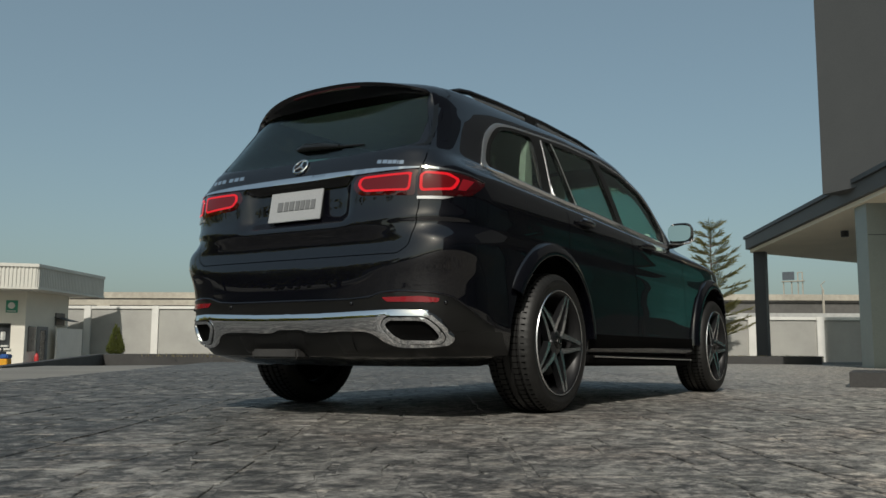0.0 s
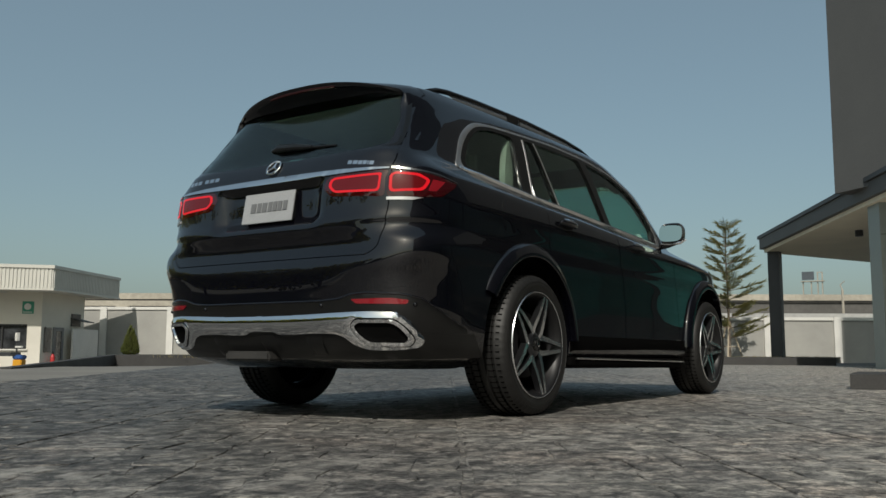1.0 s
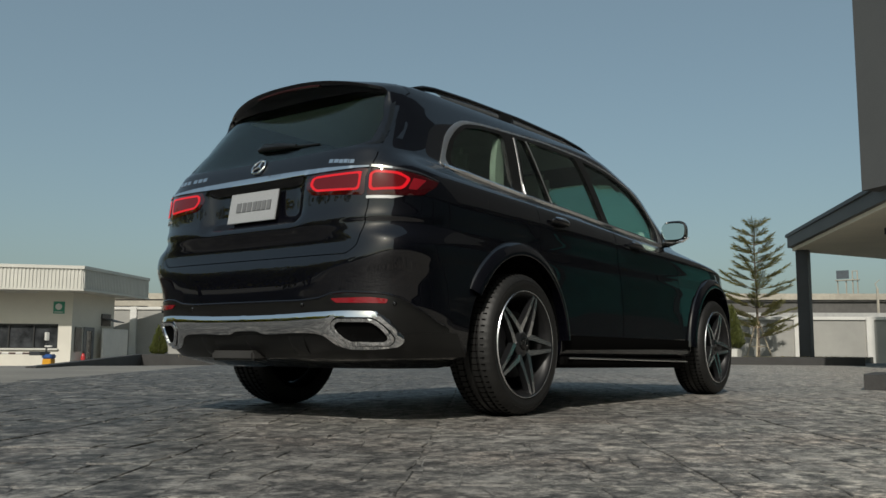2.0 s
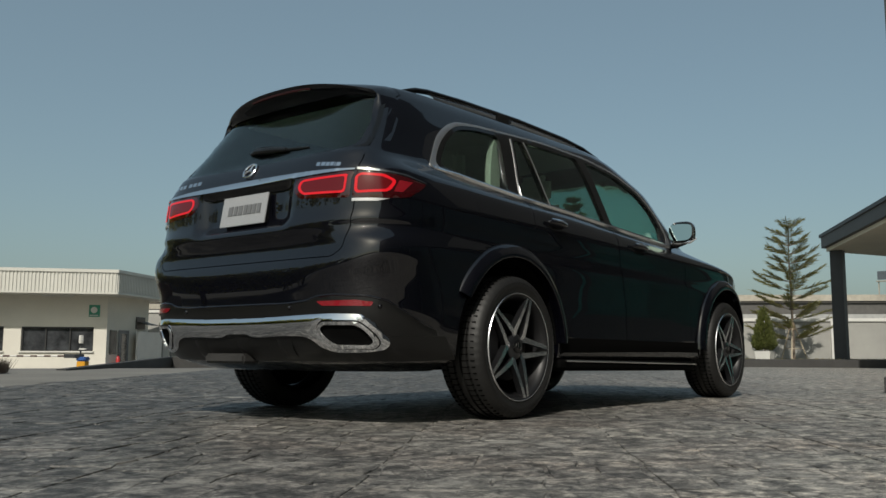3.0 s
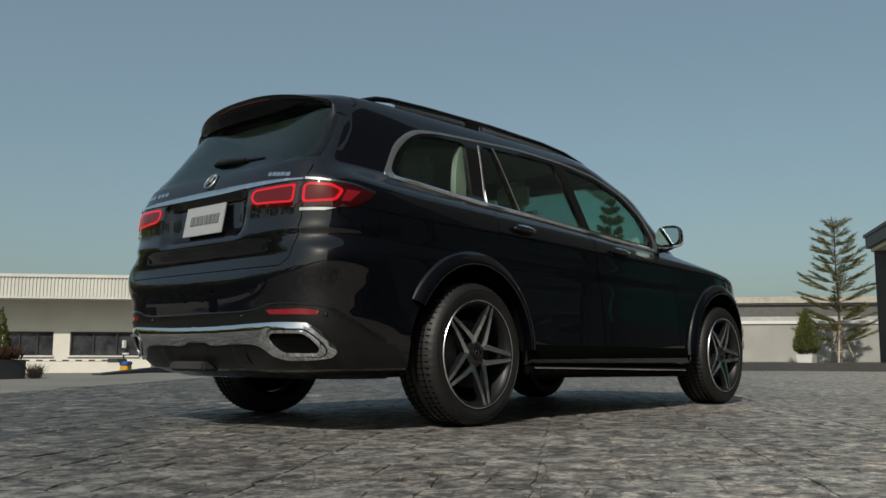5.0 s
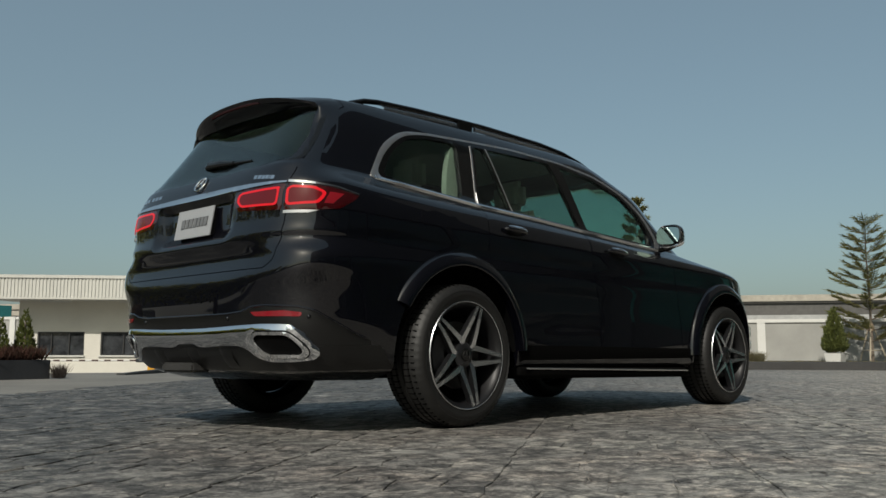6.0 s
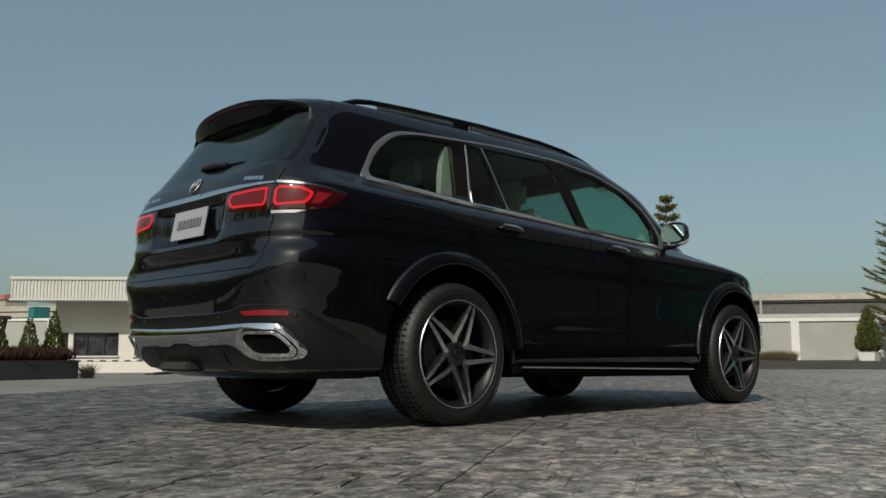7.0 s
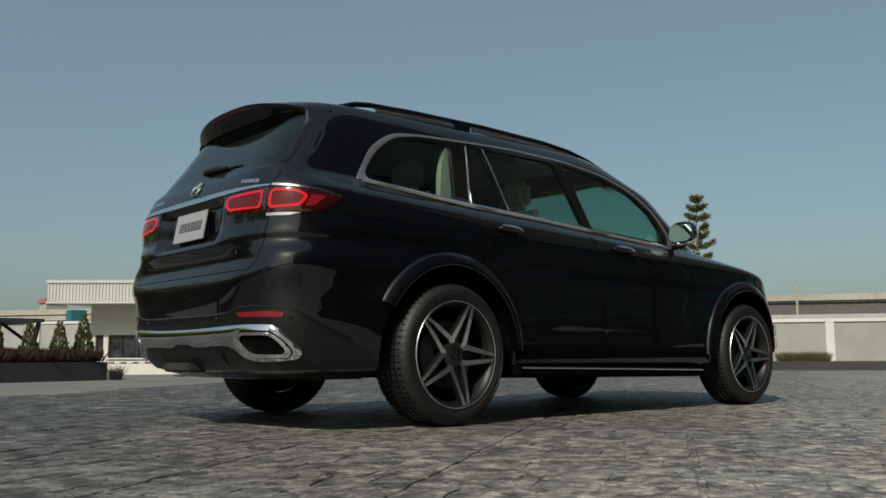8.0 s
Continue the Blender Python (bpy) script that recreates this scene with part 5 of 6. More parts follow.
panel("bright_strip", strip_low + strip_top, strip_place, 0.012, 0.016, CHROME, tailgate, step=0.02, label="polished chrome strip above the plate", edge=0.004)
for sx in (1, -1):
    def rear_side(l, z, off=0.0, sx=sx):
        return on_rear(sx * l, z, off)
    panel("lamp_strip", [(0.773, 1.238), (0.90, 1.226), (1.02, 1.214), (1.16, 1.188), (1.16, 1.192), (1.02, 1.221), (0.90, 1.236), (0.773, 1.250)], rear_side, 0.008, 0.010, CHROME, car, step=0.02, label="chrome line over the tail lamp")
    # lamp on the tailgate and lamp on the body corner
    inner_loop = rounded([(0.402, 1.165), (0.425, 1.226), (0.762, 1.234), (0.762, 1.100), (0.455, 1.118)], 0.02)
    outer_loop = rounded([(0.773, 1.232), (0.90, 1.224), (1.02, 1.210), (1.165, 1.184), (1.135, 1.155), (1.06, 1.108), (0.95, 1.098), (0.773, 1.100)], 0.015)
    tl = panel("tail_lamp_inner", inner_loop, rear_side, 0.005, 0.02, LENS, car, step=0.025, label="dark red tail lamp, lit", edge=0.003)
    a, b_ = rounded([(0.435, 1.172), (0.455, 1.213), (0.742, 1.219), (0.735, 1.125), (0.475, 1.134)], 0.025), rounded([(0.455, 1.173), (0.468, 1.202), (0.730, 1.208), (0.724, 1.136), (0.482, 1.145)], 0.018)
    panel("light_guide", a, rear_side, 0.0065, 0.003, REDGLOW, tl, holes=[b_], step=0.015, label="glowing red light guide")
    panel("light_field", b_, rear_side, 0.0058, 0.002, REDSOFT, tl, step=0.02)
    tl2 = panel("tail_lamp_outer", outer_loop, rear_side, 0.005, 0.02, LENS, car, step=0.025, label="dark red tail lamp on the corner, lit", edge=0.003)
    a, b_ = rounded([(0.783, 1.120), (0.783, 1.222), (0.92, 1.214), (0.99, 1.185), (0.955, 1.128)], 0.025), rounded([(0.797, 1.132), (0.797, 1.210), (0.915, 1.202), (0.970, 1.180), (0.940, 1.140)], 0.018)
    panel("light_guide", a, rear_side, 0.0065, 0.003, REDGLOW, tl2, holes=[b_], step=0.015, label="glowing red light guide")
    panel("light_field", b_, rear_side, 0.0058, 0.002, REDSOFT, tl2, step=0.02)
    panel("lamp_fin", [(1.00, 1.188), (1.075, 1.183), (1.02, 1.130), (0.975, 1.130)], rear_side, 0.0062, 0.003, REFLECTOR, tl2, step=0.02)
    panel("lamp_base", [(0.773, 1.082), (0.90, 1.081), (0.955, 1.0945), (0.90, 1.096), (0.773, 1.0965)], rear_side, 0.006, 0.012, SATIN, car, step=0.02, label="silver strip under the tail lamp")
    # bumper reflector
    panel("reflector", rounded([(0.595, 0.602), (0.625, 0.580), (0.875, 0.576), (0.885, 0.596), (0.80, 0.606)], 0.008), rear_side, 0.010, 0.012, REFLECTOR, car, step=0.02, label="red bumper reflector", edge=0.002)
    # exhaust trim
    hole = rounded([(0.604, 0.474), (0.630, 0.495), (0.796, 0.493), (0.834, 0.462), (0.858, 0.422), (0.836, 0.404), (0.67, 0.406), (0.632, 0.434)], 0.03)
    rim = rounded([(0.582, 0.472), (0.616, 0.510), (0.808, 0.508), (0.855, 0.468), (0.888, 0.416), (0.850, 0.386), (0.66, 0.388), (0.610, 0.426)], 0.025)
    ex = panel("exhaust_trim", rim, rear_side, 0.028, 0.06, CHROME, car, holes=[hole], step=0.015, label="polished chrome exhaust outlet", edge=0.004)
    # Flat black sheet paints the shade inside the outlet; nothing is cut open.
    panel("exhaust_throat", shrink(hole, -0.004), rear_side, 0.010, 0.004, DARK, ex, step=0.03, label="black sheet for the shaded exhaust opening")
CH = [(0.0, 0.542), (0.30, 0.544), (0.53, 0.552), (0.66, 0.556), (0.82, 0.552), (0.885, 0.512), (0.928, 0.450), (0.930, 0.405), (0.89, 0.378), (0.80, 0.368), (0.66, 0.366), (0.585, 0.385), (0.54, 0.425), (0.49, 0.442), (0.36, 0.445), (0.20, 0.438), (0.12, 0.440), (0.08, 0.455)]
half = CH[:]
loop = half + [(-x, z) for x, z in half[::-1] if x > 0]
rim_out = [shrink(rounded([(s * x, z) for x, z in ((0.582, 0.472), (0.616, 0.510), (0.808, 0.508), (0.855, 0.468), (0.888, 0.416), (0.850, 0.386), (0.66, 0.388), (0.610, 0.426))], 0.025), -0.006) for s in (1, -1)]


def trim_place(l, z, off=0.0):
    """The bumper trim: its upper part rolls back to face the sky."""
    a = abs(l)
    top = float(np.interp(a, [0.0, 0.30, 0.53, 0.66, 0.82, 0.885, 0.93], [0.542, 0.544, 0.552, 0.556, 0.552, 0.512, 0.445]))
    return on_rear(l, z, off + 0.010 - 0.024 * smoothstep(top - 0.045, top, z) ** 1.3)


panel("bumper_trim", rounded(loop, 0.045, 5), trim_place, 0.012, 0.02, CHROME, car, holes=rim_out, step=0.02, label="wide polished chrome bumper trim", edge=0.005)
# satin valance from the crease over the reflectors down to the chrome trim
VAL = [(0.0, 0.592), (0.40, 0.592), (0.52, 0.600), (0.60, 0.622), (0.68, 0.628), (0.86, 0.620), (0.95, 0.600), (1.05, 0.545), (1.15, 0.490), (1.22, 0.465)]
val_low = [(1.22, 0.36), (1.0, 0.36), (0.5, 0.36), (0.0, 0.36)]
val_loop = VAL + val_low + [(-x, z) for x, z in val_low[-2::-1]] + [(-x, z) for x, z in VAL[:0:-1]]
panel("bumper_valance", val_loop, on_rear, 0.004, 0.012, PLASTIC, car, step=0.025, label="satin black bumper valance", edge=0.002)
bm = bmesh.new()
crease = [(x, float(np.interp(abs(x), [p[0] for p in VAL], [p[1] for p in VAL]))) for x in np.linspace(-1.2, 1.2, 97)]
tube(bm, [on_rear(x, z + 0.003, -0.001) for x, z in crease], 0.0065, 8)
part("bumper_crease", bm, PAINT, car, "raised black lip over the valance", smooth=True)
# crease line over the bumper and its black lower half
panel("bumper_lower", rounded([(-1.28, 0.44), (-0.55, 0.43), (0.55, 0.43), (1.28, 0.44), (1.28, 0.325), (0.60, 0.318), (-0.60, 0.318), (-1.28, 0.325)], 0.02), on_rear, 0.006, 0.02, PLASTIC, car, step=0.03, label="black lower bumper")
for l in (-0.34, 0.02, 0.34):
    panel("diffuser_fin", [(l - 0.055, 0.44), (l + 0.055, 0.44), (l + 0.045, 0.33), (l - 0.045, 0.33)], on_rear, 0.012, 0.02, PLASTIC, car, edge=0.006)
bm = boxes((-0.30, 0.03, -1.100, -0.98, 0.298, 0.350), bevel=0.012)
part("tow_cover", bm, worn("grey_skid_plate", (0.035, 0.034, 0.033), 0.5, 8, 0.15, 120, 0.05), car, "grey skid plate under the bumper", smooth=True)
for l in (-0.86, -0.42, 0.42, 0.915):
    c0 = on_rear(l, 0.575, 0.003)
    bm = bmesh.new()
    bmesh.ops.create_uvsphere(bm, u_segments=12, v_segments=8, radius=0.011, matrix=Matrix.Translation(c0))
    part("parking_sensor", bm, PAINT, car, smooth=True)
# plate, badges
def flat(name, x0, x1, z0, z1, y, mat, parent, lean=10, depth=0.006, label=""):
    bm = bmesh.new()
    box(bm, x0, x1, -depth / 2, depth / 2, z0, z1, bevel=min(0.002, depth / 3))
    mid = (z0 + z1) / 2
    bmesh.ops.transform(bm, matrix=Matrix.Translation((0, y, mid)) @ Matrix.Rotation(radians(-lean), 4, 'X') @ Matrix.Translation((0, 0, -mid)), verts=bm.verts)
    return part(name, bm, mat, parent, label)


plate = flat("number_plate", -0.185, 0.182, 1.021, 1.188, -1.098, PLATEWHITE, car, 10, 0.008, "silver-white show plate with grey print")
for x0, x1 in ((-0.125, -0.088), (-0.078, -0.050), (-0.042, -0.008), (0.002, 0.030), (0.036, 0.066), (0.072, 0.102), (0.110, 0.140)):
    flat("plate_print", x0, x1, 1.081, 1.133, -1.1045, PLATEGREY, plate, 10, 0.003)
flat("plate_bracket", -0.17, 0.167, 1.03, 1.180, -1.075, PLASTIC, car, 10, 0.036)
for x0, x1, z in ((0.520, 0.545, 1.290), (0.552, 0.580, 1.287), (0.584, 0.608, 1.283), (0.612, 0.634, 1.281), (0.638, 0.646, 1.278), (0.650, 0.674, 1.276)):
    panel("badge_bar", [(x0, z - 0.010), (x1, z - 0.012), (x1, z + 0.008), (x0, z + 0.010)], on_rear, 0.004, 0.006, CHROME, tailgate)
for i in range(6):
    x0 = -0.70 + i * 0.045 + (0.02 if i > 2 else 0)
    panel("badge_bar", [(x0, 1.290), (x0 + 0.034, 1.290), (x0 + 0.034, 1.312), (x0, 1.312)], on_rear, 0.004, 0.006, CHROME, tailgate)
ec = on_rear(0.0, 1.320, 0.008)
m_ = Matrix.Translation(ec) @ Matrix.Rotation(radians(-32), 4, 'X')
bm = bmesh.new()
ring = [m_ @ Vector((0.046 * math.cos(t), 0, 0.046 * math.sin(t))) for t in (2 * math.pi * k / 32 for k in range(32))]
tube(bm, ring, 0.006, 8, closed=True)
em = part("emblem_ring", bm, CHROME, tailgate, "round chrome emblem", smooth=True)
bm = bmesh.new()
for k in range(3):
    t = radians(90 + 120 * k)
    tube(bm, [m_ @ Vector((0, 0, 0)), m_ @ Vector((0.045 * math.cos(t), 0, 0.045 * math.sin(t)))], [0.008, 0.003], 6)
part("emblem_rays", bm, CHROME, tailgate, smooth=True)

# spoiler, high lamp, wiper, rails
def onto_skin(p, k):
    """p, drawn towards the skin by k."""
    hit, n, i, d = SKIN_TREE.find_nearest(p)
    return p.lerp(hit + n * 0.003, k)


# trailing edge over the glass, then a fin down each side of it: edge, steps to the outer and the inner root
EDGE = []
for i in range(25):
    x = 0.60 * i / 24
    q = x / 0.60
    EDGE.append(((x, -0.89 + 0.13 * q ** 3, 1.812 - 0.075 * q ** 2.2), (0.02 * q, 0.25 - 0.10 * q ** 3, 0.0), (-0.02 * q, 0.055, -0.055)))
for e_, o_, i_ in (((0.618, -0.757, 1.722), (0.030, 0.12, 0.0), (-0.035, 0.045, -0.045)), ((0.634, -0.753, 1.700), (0.035, 0.105, -0.01), (-0.045, 0.03, -0.03)), ((0.652, -0.757, 1.650), (0.035, 0.09, -0.01), (-0.045, 0.0, -0.02)),
                   ((0.680, -0.777, 1.560), (0.035, 0.08, -0.01), (-0.045, -0.02, -0.01)), ((0.702, -0.812, 1.470), (0.030, 0.07, 0.0), (-0.045, -0.02, 0.0)), ((0.716, -0.850, 1.395), (0.025, 0.06, 0.0), (-0.04, -0.02, 0.0))):
    EDGE.append((e_, o_, i_))
bm = bmesh.new()
rows = []
for k, (e_, o_, i_) in [(k - len(EDGE) + 1, EDGE[len(EDGE) - 1 - k]) for k in range(len(EDGE) - 1)] + list(enumerate(EDGE)):
    sg_ = -1 if k < 0 else 1
    e_ = Vector(e_)
    low_end = smoothstep(27, len(EDGE) - 1, abs(k))
    e_ = onto_skin(e_, low_end * 0.9)
    root, inn = onto_skin(e_ + Vector(o_), 1.0), onto_skin(e_ + Vector(i_), 1.0)
    mid_ = root.lerp(e_, 0.5) + Vector((0.002, 0, 0.007 if abs(k) < 25 else 0.0))
    lip = e_ + Vector((0, 0.006, -0.014)) if abs(k) < 25 else e_.lerp(inn, 0.12)
    row = [root, mid_, root.lerp(e_, 0.86) + Vector((0, 0, 0.004)), e_, lip, lip.lerp(inn, 0.5) + Vector((0, 0, 0.006)), inn]
    rows.append([bm.verts.new((sg_ * p.x, p.y, p.z)) for p in row])
for a, c_ in zip(rows, rows[1:]):
    for k in range(6):
        bm.faces.new((a[k], a[k + 1], c_[k + 1], c_[k]))
spoiler = part("roof_spoiler", bm, PAINT, tailgate, "black roof spoiler", smooth=True, sharp=50)
bm = bmesh.new()
pts = [(x, -0.872 + 0.13 * (abs(x) / 0.60) ** 3, 1.812 - 0.075 * (abs(x) / 0.60) ** 2.2 - 0.020) for x in np.linspace(-0.24, 0.24, 12)]
tube(bm, pts, 0.009, 8)
part("high_brake_lamp", bm, DULLRED, tailgate, "dull red high brake lamp", smooth=True)
bm = bmesh.new()
tube(bm, [on_rear(-0.11, 1.446, 0.0), on_rear(-0.05, 1.446, 0.010), on_rear(0.08, 1.436, 0.010), on_rear(0.20, 1.426, 0.004)], [0.010, 0.022, 0.020, 0.011], 10)
wiper = part("wiper", bm, PLASTIC, tailgate, "black tail window wiper", smooth=True)
bm = bmesh.new()
tube(bm, [on_rear(0.18, 1.427, 0.002), on_rear(0.37, 1.416, -0.001)], [0.008, 0.005], 8)
part("wiper_blade", bm, PLASTIC, tailgate, smooth=True)
for sx in (-1, 1):
    bm = bmesh.new()
    pts = [(-0.56, 1.752), (-0.50, 1.803), (-0.40, 1.836), (-0.30, 1.850), (0.0, 1.862), (0.6, 1.870), (1.2, 1.866), (1.48, 1.848), (1.70, 1.812), (1.90, 1.760)]
    line_ = [Vector((sx * (0.605 - 0.02 * abs(y - 0.5)), y, z - 0.016)) for y, z in pts]
    tube(bm, line_, [0.012, 0.015, 0.016, 0.016, 0.016, 0.016, 0.016, 0.016, 0.015, 0.012], 10)
    rail = part("roof_rail", bm, GLOSS, car, "black roof rail with aluminium face", smooth=True)
    for y0, y1 in ((-0.27, 0.33), (0.50, 1.58)):
        bm = bmesh.new()
        n = 12
        rows = []
        for i in range(n + 1):
            y = y0 + (y1 - y0) * i / n
            zz = np.interp(y, [p[0] for p in pts], [p[1] for p in pts]) - 0.016
            x = 0.605 - 0.02 * abs(y - 0.5)
            rows.append([bm.verts.new((sx * (x + dx), y, zz + dz)) for dx, dz in ((0.004, -0.008), (0.026, -0.030), (0.025, -0.048), (0.004, -0.048))])
        for a, c_ in zip(rows, rows[1:]):
            for k in range(4):
                bm.faces.new((a[k], a[(k + 1) % 4], c_[(k + 1) % 4], c_[k]))
        bm.faces.new(rows[0])
        bm.faces.new(rows[-1])
        part("rail_face", bm, BRUSHED, rail, "bright aluminium rail face")
    for y in (0.42,):
        zz = float(np.interp(y, [p[0] for p in pts], [p[1] for p in pts]))
        part("rail_foot", boxes((sx * 0.60 - 0.022, sx * 0.60 + 0.022, y - 0.07, y + 0.07, zz - 0.10, zz - 0.012), bevel=0.008), GLOSS, rail)

# door mirrors
for sx in (1, -1):
    bm = bmesh.new()
    prof = [(-0.080, 0.82), (-0.076, 0.97), (-0.03, 1.0), (0.03, 0.90), (0.065, 0.60), (0.078, 0.0)]
    rows = []
    for dy, s_ in prof:
        rows.append([bm.verts.new((sx * (0.982 + 0.100 * s_ * math.copysign(abs(math.cos(t)) ** 0.6, math.cos(t)) - 0.02 * (dy / 0.1)), 2.33 + dy, 1.272 + 0.084 * s_ * math.copysign(abs(math.sin(t)) ** 0.6, math.sin(t)))) for t in (2 * math.pi * k / 24 for k in range(24))])
    for a, c_ in zip(rows, rows[1:]):
        for k in range(24):
            bm.faces.new((a[k], a[(k + 1) % 24], c_[(k + 1) % 24], c_[k]))
    mir = part("door_mirror", bm, PAINT, car, "black door mirror with bright lower edge", smooth=True, sharp=60)
    bm = bmesh.new()
    vs = [bm.verts.new((sx * (0.982 + 0.089 * math.copysign(abs(math.cos(t)) ** 0.6, math.cos(t)) + 0.006), 2.252 + 0.01 * math.copysign(abs(math.cos(t)) ** 0.6, math.cos(t)), 1.276 + 0.069 * math.copysign(abs(math.sin(t)) ** 0.6, math.sin(t)))) for t in (2 * math.pi * k / 24 for k in range(24))]
    for v in vs:
        v.co.y += 0.16 * (v.co.z - 1.278) - 0.004
    bm.faces.new(vs)
    bmesh.ops.recalc_face_normals(bm, faces=bm.faces)
    bmesh.ops.solidify(bm, geom=bm.faces[:], thickness=0.004)
    part("mirror_glass", bm, material("mirror_glass", (0.38, 0.50, 0.48), 0.01, 1.0), mir, "mirror glass showing the sky")
    bm = bmesh.new()
    tube(bm, [(sx * 0.90, 2.27, 1.196), (sx * 0.98, 2.262, 1.190), (sx * 1.06, 2.262, 1.196), (sx * 1.105, 2.275, 1.22)], [0.006, 0.013, 0.013, 0.005], 8)
    part("mirror_trim", bm, CHROME, mir, "chrome mirror edge", smooth=True)
    bm = bmesh.new()
    tube(bm, [(sx * 0.885, 2.30, 1.185), (sx * 0.94, 2.31, 1.19), (sx * 0.99, 2.33, 1.215)], [0.03, 0.026, 0.03], 8)
    part("mirror_arm", bm, GLOSS, mir, smooth=True)
clear(panel("windscreen", [(x, z) for x, z in WINDSCREEN], lambda x, z, off=0.0: (SKIN_TREE.ray_cast(Vector((x, 5, z)), Vector((0, -1, 0)))[0] or Vector((x, 2.2, z))) + Vector((0, off, 0)), -0.012, 0.004, TINT, car, step=0.06, label="clear windscreen"))

# cabin
cabin = part("cabin_floor", boxes((-0.82, 0.82, -0.90, 2.6, 0.42, 0.46)), CABIN, car)
part("dashboard", boxes((-0.78, 0.78, 2.05, 2.45, 0.75, 1.14), bevel=0.05), CABIN, car, "dark dashboard")
part("headliner", boxes((-0.58, 0.58, -0.62, 1.62, 1.735, 1.745)), HEADLINER, car, "grey headliner")
part("load_cover", boxes((-0.74, 0.74, -0.92, -0.40, 0.95, 0.98)), CABIN, car)
for sx in (1, -1):
    bm = cutter_side(rounded([(0.130, 1.10), (0.233, 1.10), (0.227, 1.46), (0.205, 1.59), (0.180, 1.635), (0.160, 1.60), (0.135, 1.46)], 0.03), sx * 0.705 - 0.02, sx * 0.705 + 0.02)
    part("pillar_trim", bm, CREAMLEATHER, car, "cream pillar trim", smooth=True, sharp=40)
for y, xs, h in ((1.32, (-0.40, 0.40), 1.34), (0.38, (-0.36, 0.36), 1.36), (-0.42, (-0.34, 0.34), 1.10)):
    for x in xs:
        seat = part("seat", boxes((x - 0.24, x + 0.24, y, y + 0.5, 0.46, 0.80), bevel=0.06), CREAMLEATHER, car, "cream leather seat")
        bm = bmesh.new()
        box(bm, x - 0.23, x + 0.23, y - 0.14, y + 0.02, 0.74, h + 0.06, bevel=0.05)
        bmesh.ops.rotate(bm, cent=(x, y, 0.75), matrix=Matrix.Rotation(radians(12), 3, 'X'), verts=bm.verts)
        part("backrest", bm, CREAMLEATHER, seat, smooth=True)
        part("headrest", boxes((x - 0.13, x + 0.13, y - 0.26, y - 0.14, h + 0.04, h + 0.25), bevel=0.045), CREAMLEATHER, seat, smooth=True)
bm = bmesh.new()
ring = [(-0.40 + 0.19 * math.cos(t), 1.93 + 0.06 * math.sin(t), 1.02 + 0.18 * math.sin(t)) for t in (2 * math.pi * k / 28 for k in range(28))]
tube(bm, ring, 0.016, 8, closed=True)
part("steering_wheel", bm, CABIN, car, smooth=True)
part("underbody", boxes((-0.60, 0.60, -0.78, 3.6, 0.285, 0.44), bevel=0.03), DARK, car, "dark underbody")
part("silencer", boxes((-0.62, 0.30, -0.78, -0.50, 0.262, 0.38), bevel=0.05), worn("exhaust_steel", (0.25, 0.24, 0.23), 0.4, 6, 0.2, 80, 0.1, metal=1.0), car, "steel exhaust silencer", smooth=True)
bm = bmesh.new()
tube(bm, [(-0.72, 0, 0.36), (0.72, 0, 0.36)], 0.04, 10)
part("rear_axle", bm, DARK, car)

# wheels
RIMDARK = material("dark_grey_rim_lacquer", (0.036, 0.037, 0.040), 0.28, 0.7, 0.6)
BARREL = material("dark_rim_barrel", (0.010, 0.010, 0.011), 0.45, 0.3)
RIMBRIGHT = material("machined_alloy", (0.80, 0.81, 0.83), 0.27, 1.0, 0.2)
DISC = material("brake_disc_steel", (0.07, 0.069, 0.067), 0.4, 1.0)
CALIPER = material("grey_caliper", (0.05, 0.05, 0.053), 0.4, 0.4)


